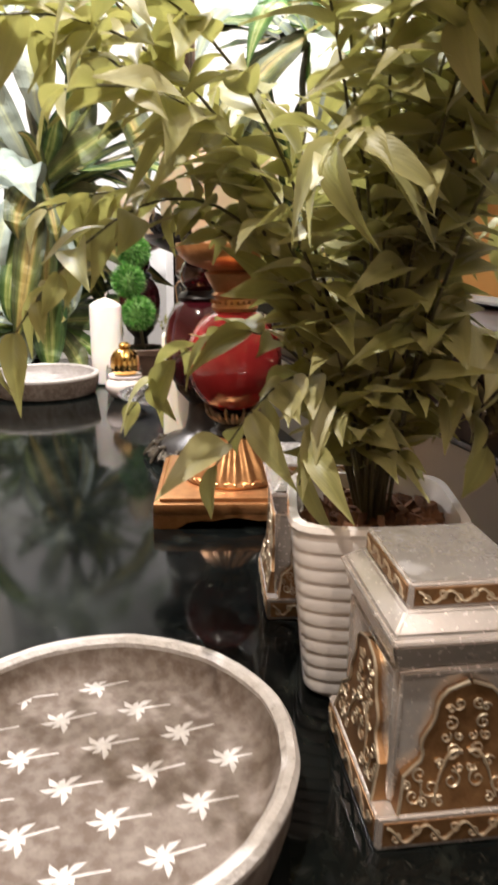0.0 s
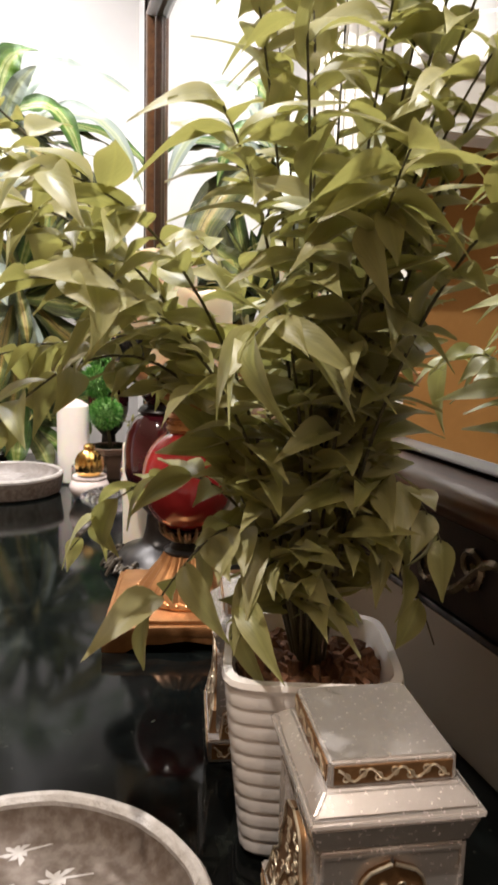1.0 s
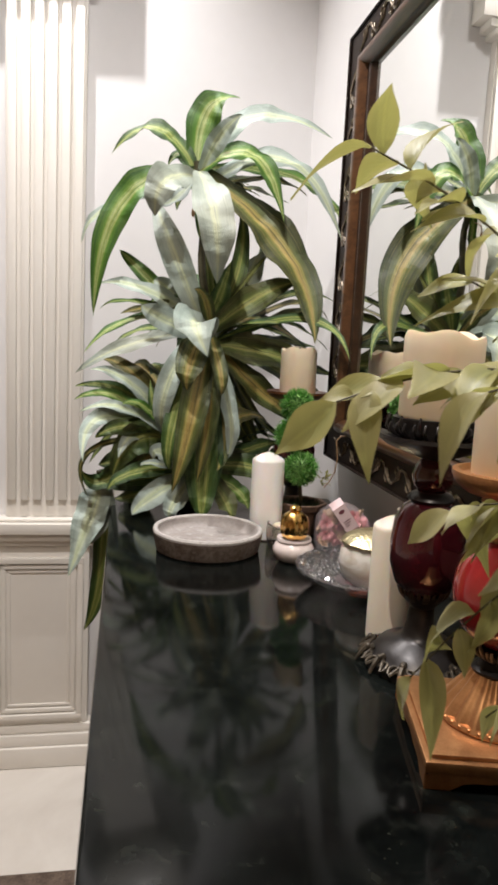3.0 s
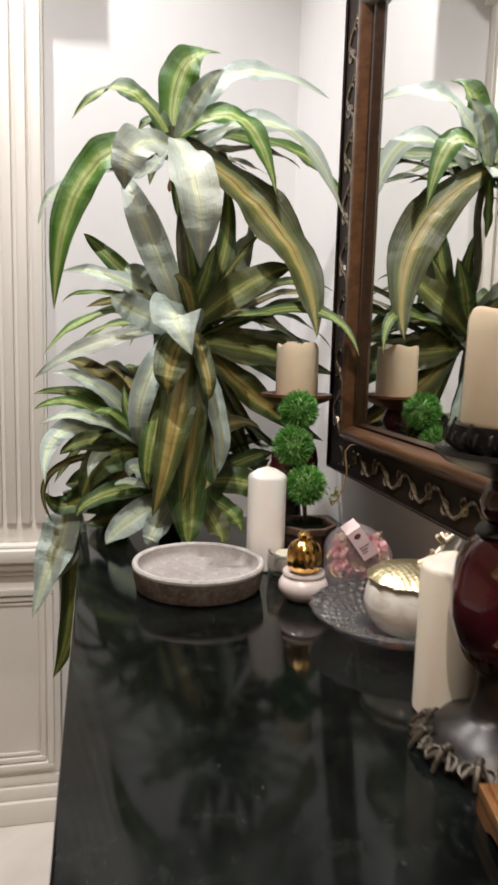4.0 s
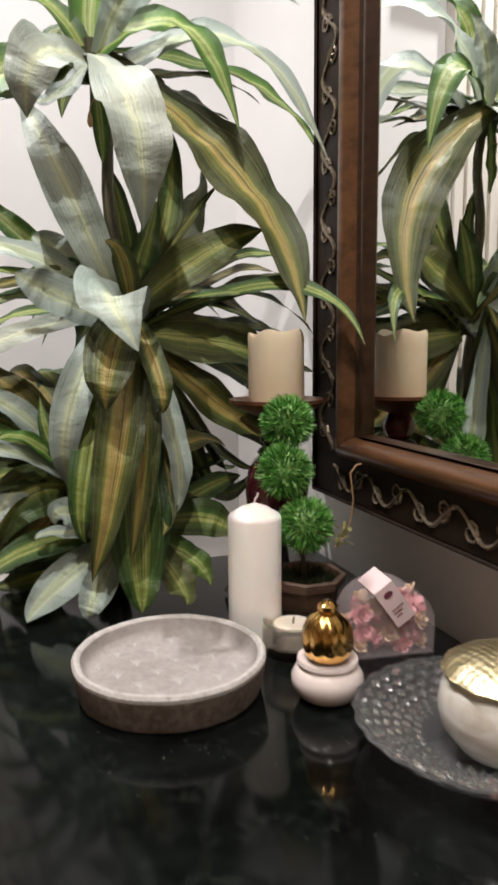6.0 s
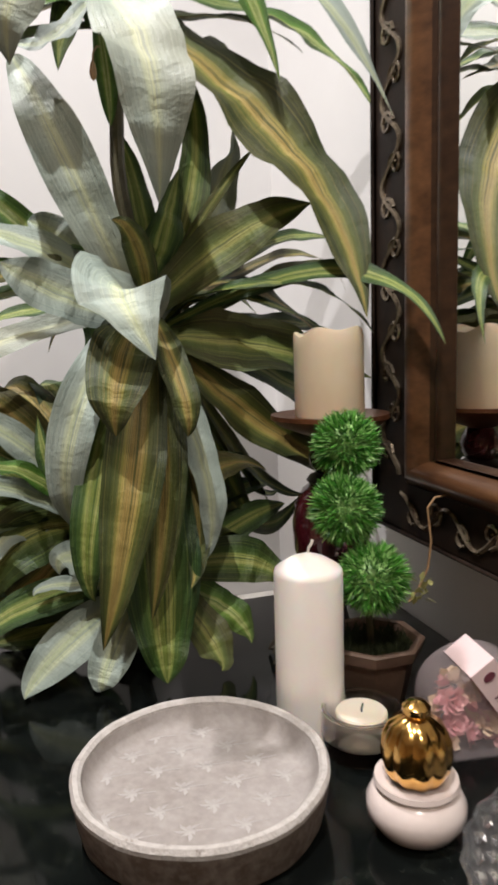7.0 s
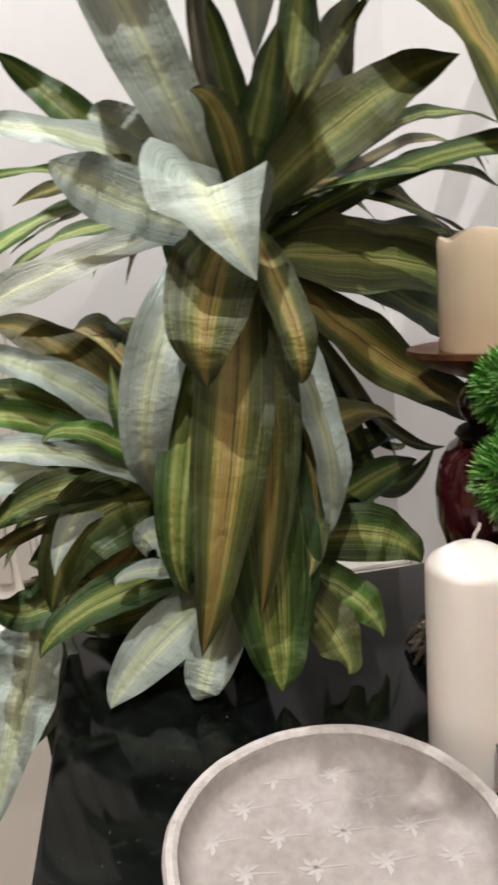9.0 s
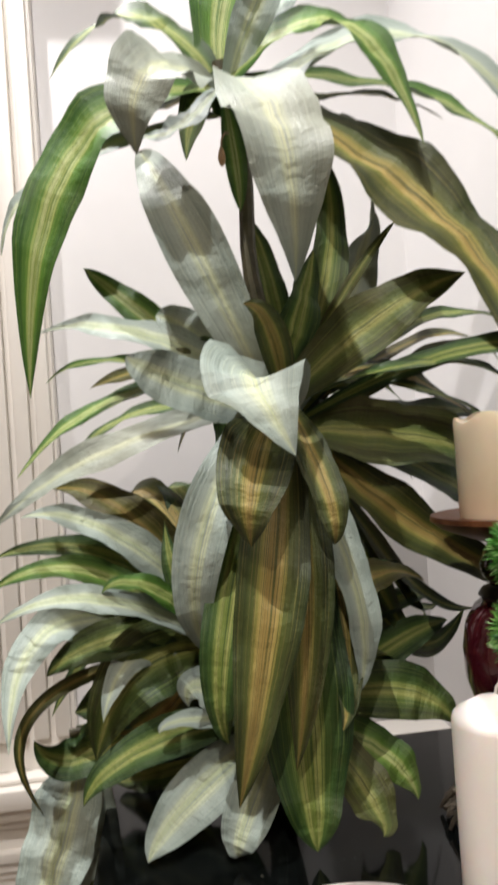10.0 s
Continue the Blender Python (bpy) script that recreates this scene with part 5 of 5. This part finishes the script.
# ---- crystal platter with a marble bowl ----
PLAT = (0.503, 2.092)
pl = thing("crystal_platter", pose(*PLAT, TOP), "round pressed-crystal platter with a diamond pattern", "platter")
bm = bmesh.new()
SEG = 96
prof = [(0.0, 0.002), (0.060, 0.002), (0.092, 0.009), (0.114, 0.021), (0.124, 0.030), (0.126, 0.033), (0.123, 0.034), (0.112, 0.027), (0.090, 0.0145), (0.060, 0.0075), (0.0, 0.0075)]
lathe(prof, SEG, lambda a, z: 1 + (0.012 * math.cos(24 * a) if z > 0.03 else 0), bm=bm, cap=False)
part("dish", bm, CRYSTAL, pl)
bm = bmesh.new()
for ring in range(6):
    r = 0.064 + ring * 0.0102
    z = 0.0095 + max(0, (r - 0.064)) ** 1.35 * 1.15
    n = 36
    for k in range(n):
        a = 2 * math.pi * (k + 0.5 * (ring % 2)) / n
        w, l = r * math.pi / n * 0.92, 0.0055
        c = Vector((r * math.cos(a), r * math.sin(a), z))
        er, et = Vector((math.cos(a), math.sin(a), 0.45)).normalized(), Vector((-math.sin(a), math.cos(a), 0))
        nz = er.cross(et).normalized()
        if nz.z < 0:
            nz = -nz
        ring4 = [bm.verts.new(c + er * l), bm.verts.new(c + et * w), bm.verts.new(c - er * l), bm.verts.new(c - et * w)]
        apex = bm.verts.new(c + nz * 0.0065)
        low = bm.verts.new(c - nz * 0.0012)
        for q in range(4):
            bm.faces.new((ring4[q], ring4[(q + 1) % 4], apex))
            bm.faces.new((ring4[(q + 1) % 4], ring4[q], low))
part("diamond_studs", bm, CRYSTAL, pl, "cut diamond studs", smooth=False)

bw = thing("marble_bowl", pose(0.508, 2.068, TOP + 0.008), "round banded marble bowl with a crinkled gold lid", "bowl")
part("bowl", lathe([(0.0, 0.0), (0.030, 0.0), (0.046, 0.008), (0.060, 0.026), (0.064, 0.044), (0.061, 0.062), (0.055, 0.074), (0.052, 0.074), (0.0, 0.068)], 56, cap=False), ONYX, bw)
lid = part("lid", lathe([(0.054, 0.0745), (0.060, 0.0755), (0.061, 0.079), (0.050, 0.088), (0.030, 0.095), (0.0, 0.098)], 72, lambda a, z: 1 + 0.018 * math.sin(13 * a) + 0.01 * math.sin(29 * a), cap=False), HAMMERED, bw, "crinkled gold leaf-shaped lid")
CORAL = [([(0.010, 0.0, 0.095), (0.026, -0.006, 0.105), (0.038, -0.004, 0.114), (0.044, 0.0, 0.120), (0.046, 0.002, 0.127)], 0.0042), ([(0.030, -0.006, 0.108), (0.022, -0.012, 0.114), (0.021, -0.013, 0.120)], 0.003)]
for k in range(5):
    a = -0.9 + 0.45 * k
    CORAL.append(([(0.046, 0.001, 0.125), (0.046 + 0.010 * math.sin(a), 0.001 + 0.006 * math.cos(a * 2), 0.131), (0.046 + 0.016 * math.sin(a), 0.001 + 0.010 * math.cos(a * 2), 0.136)], 0.0034))
for pts, r in CORAL:
    part("coral_branch", tube(bmesh.new(), pts, r * 1.45, 8, 0.7), PALEGOLD, lid, "pale gold coral branch")
for k, (x, y) in enumerate(((0.452, 2.012), (0.466, 2.006))):
    ch = thing("amber_bead", pose(x, y, TOP + 0.0135, 0, 0, 40 * k), "small amber red bead on the platter", "bead", "amber beads")
    bm = bmesh.new()
    bmesh.ops.create_icosphere(bm, subdivisions=2, radius=0.006)
    for v in bm.verts:
        v.co = Vector((v.co.x * 1.3, v.co.y, v.co.z * 0.55 + 0.0033))
    part("bead", bm, REDCHIP, ch)

# ---- clear box of dried roses ----
rb = thing("rose_box", pose(0.530, 2.325, TOP, 0, 0, -8), "clear domed plastic box of dried pink roses with a pink label", "gift box")
W, D, HH = 0.055, 0.034, 0.088


def arch(r, n=20):
    pts = [(-W * r, 0.0)]
    for k in range(n + 1):
        a = math.pi - math.pi * k / n
        pts.append((W * r * math.cos(a) ** 1 if abs(math.cos(a)) > 1e-9 else 0.0, (HH - 0.046) + 0.046 * r * math.sin(a)))
    pts.append((W * r, 0.0))
    return pts


bm = bmesh.new()
rings = [[bm.verts.new((x, y, z)) for x, z in arch(r)] for y, r in ((-D, 0.97), (-D + 0.003, 1.0), (D - 0.003, 1.0), (D, 0.97))]
for a, b in zip(rings, rings[1:]):
    for k in range(len(a)):
        bm.faces.new((a[k], a[(k + 1) % len(a)], b[(k + 1) % len(a)], b[k]))
bm.faces.new(list(reversed(rings[0])))
bm.faces.new(rings[-1])
inner = [[bm.verts.new((x, y, z + 0.001)) for x, z in arch(0.955)] for y in (-D + 0.0015, D - 0.0015)]
for k in range(len(inner[0])):
    bm.faces.new((inner[1][k], inner[1][(k + 1) % len(inner[0])], inner[0][(k + 1) % len(inner[0])], inner[0][k]))
bm.faces.new(inner[0])
bm.faces.new(list(reversed(inner[1])))
part("plastic_shell", bm, PLASTIC, rb, "clear plastic shell").visible_shadow = False
rng = random.Random(8)
for k in range(45):
    bm = bmesh.new()
    for ring, (n, r, h) in enumerate(((3, 0.005, 0.012), (5, 0.010, 0.011), (6, 0.015, 0.007))):
        for q in range(n):
            a = 2 * math.pi * q / n + ring * 0.5
            c, s = math.cos(a), math.sin(a)
            v = [bm.verts.new((x * c - y * s, x * s + y * c, z)) for x, y, z in ((0.001, -0.003, 0), (r * 0.8, -0.005, h * 0.7), (r, 0.0, h), (r * 0.8, 0.005, h * 0.7), (0.001, 0.003, 0))]
            bm.faces.new(v)
    ob = part("rose", bm, ROSE if k % 4 else CREAMROSE, rb, "dried pink rose" if k % 4 else "dried cream rose")
    i, j = k % 5, k // 5
    ob.matrix_local = pose((-0.042 + 0.021 * i) * (1 - 0.025 * j) + rng.uniform(-0.003, 0.003), -0.014 + 0.007 * (k % 3), 0.008 + 0.0070 * j + rng.uniform(0, 0.004), rng.uniform(40, 100), rng.uniform(-20, 20), rng.uniform(0, 360))
lb = bmesh.new()
add_box(lb, 0.002, 0.030, -D - 0.0018, -D - 0.0008, 0.036, 0.0905)
add_box(lb, 0.002, 0.030, -D - 0.0018, D * 0.6, 0.0907, 0.0917)
LABEL_TILT = -36
label_card = part("label_card", lb, PINKPAPER, rb, "pale pink card strip", smooth=False)
label_card.matrix_local = pose(0, 0, 0.040, 0, LABEL_TILT, 0) @ Matrix.Translation((0, 0, -0.040))
part("emblem", lathe([(0.0, 0.0), (0.007, 0.0), (0.007, 0.0008), (0.0, 0.0008)], 20, lambda a, z: 1 + 0.0 * a, cap=False), MAROON, label_card, "oval maroon print").matrix_local = pose(0.016, -D - 0.0018, 0.080, 90, 0, 0) @ Matrix.Diagonal((0.9, 0.55, 1, 1))
for k in range(3):
    part("print_line", box(0.008, 0.025 - 0.004 * k, -D - 0.0024, -D - 0.0018, 0.058 - 0.005 * k, 0.0592 - 0.005 * k), MAROON, label_card, smooth=False)
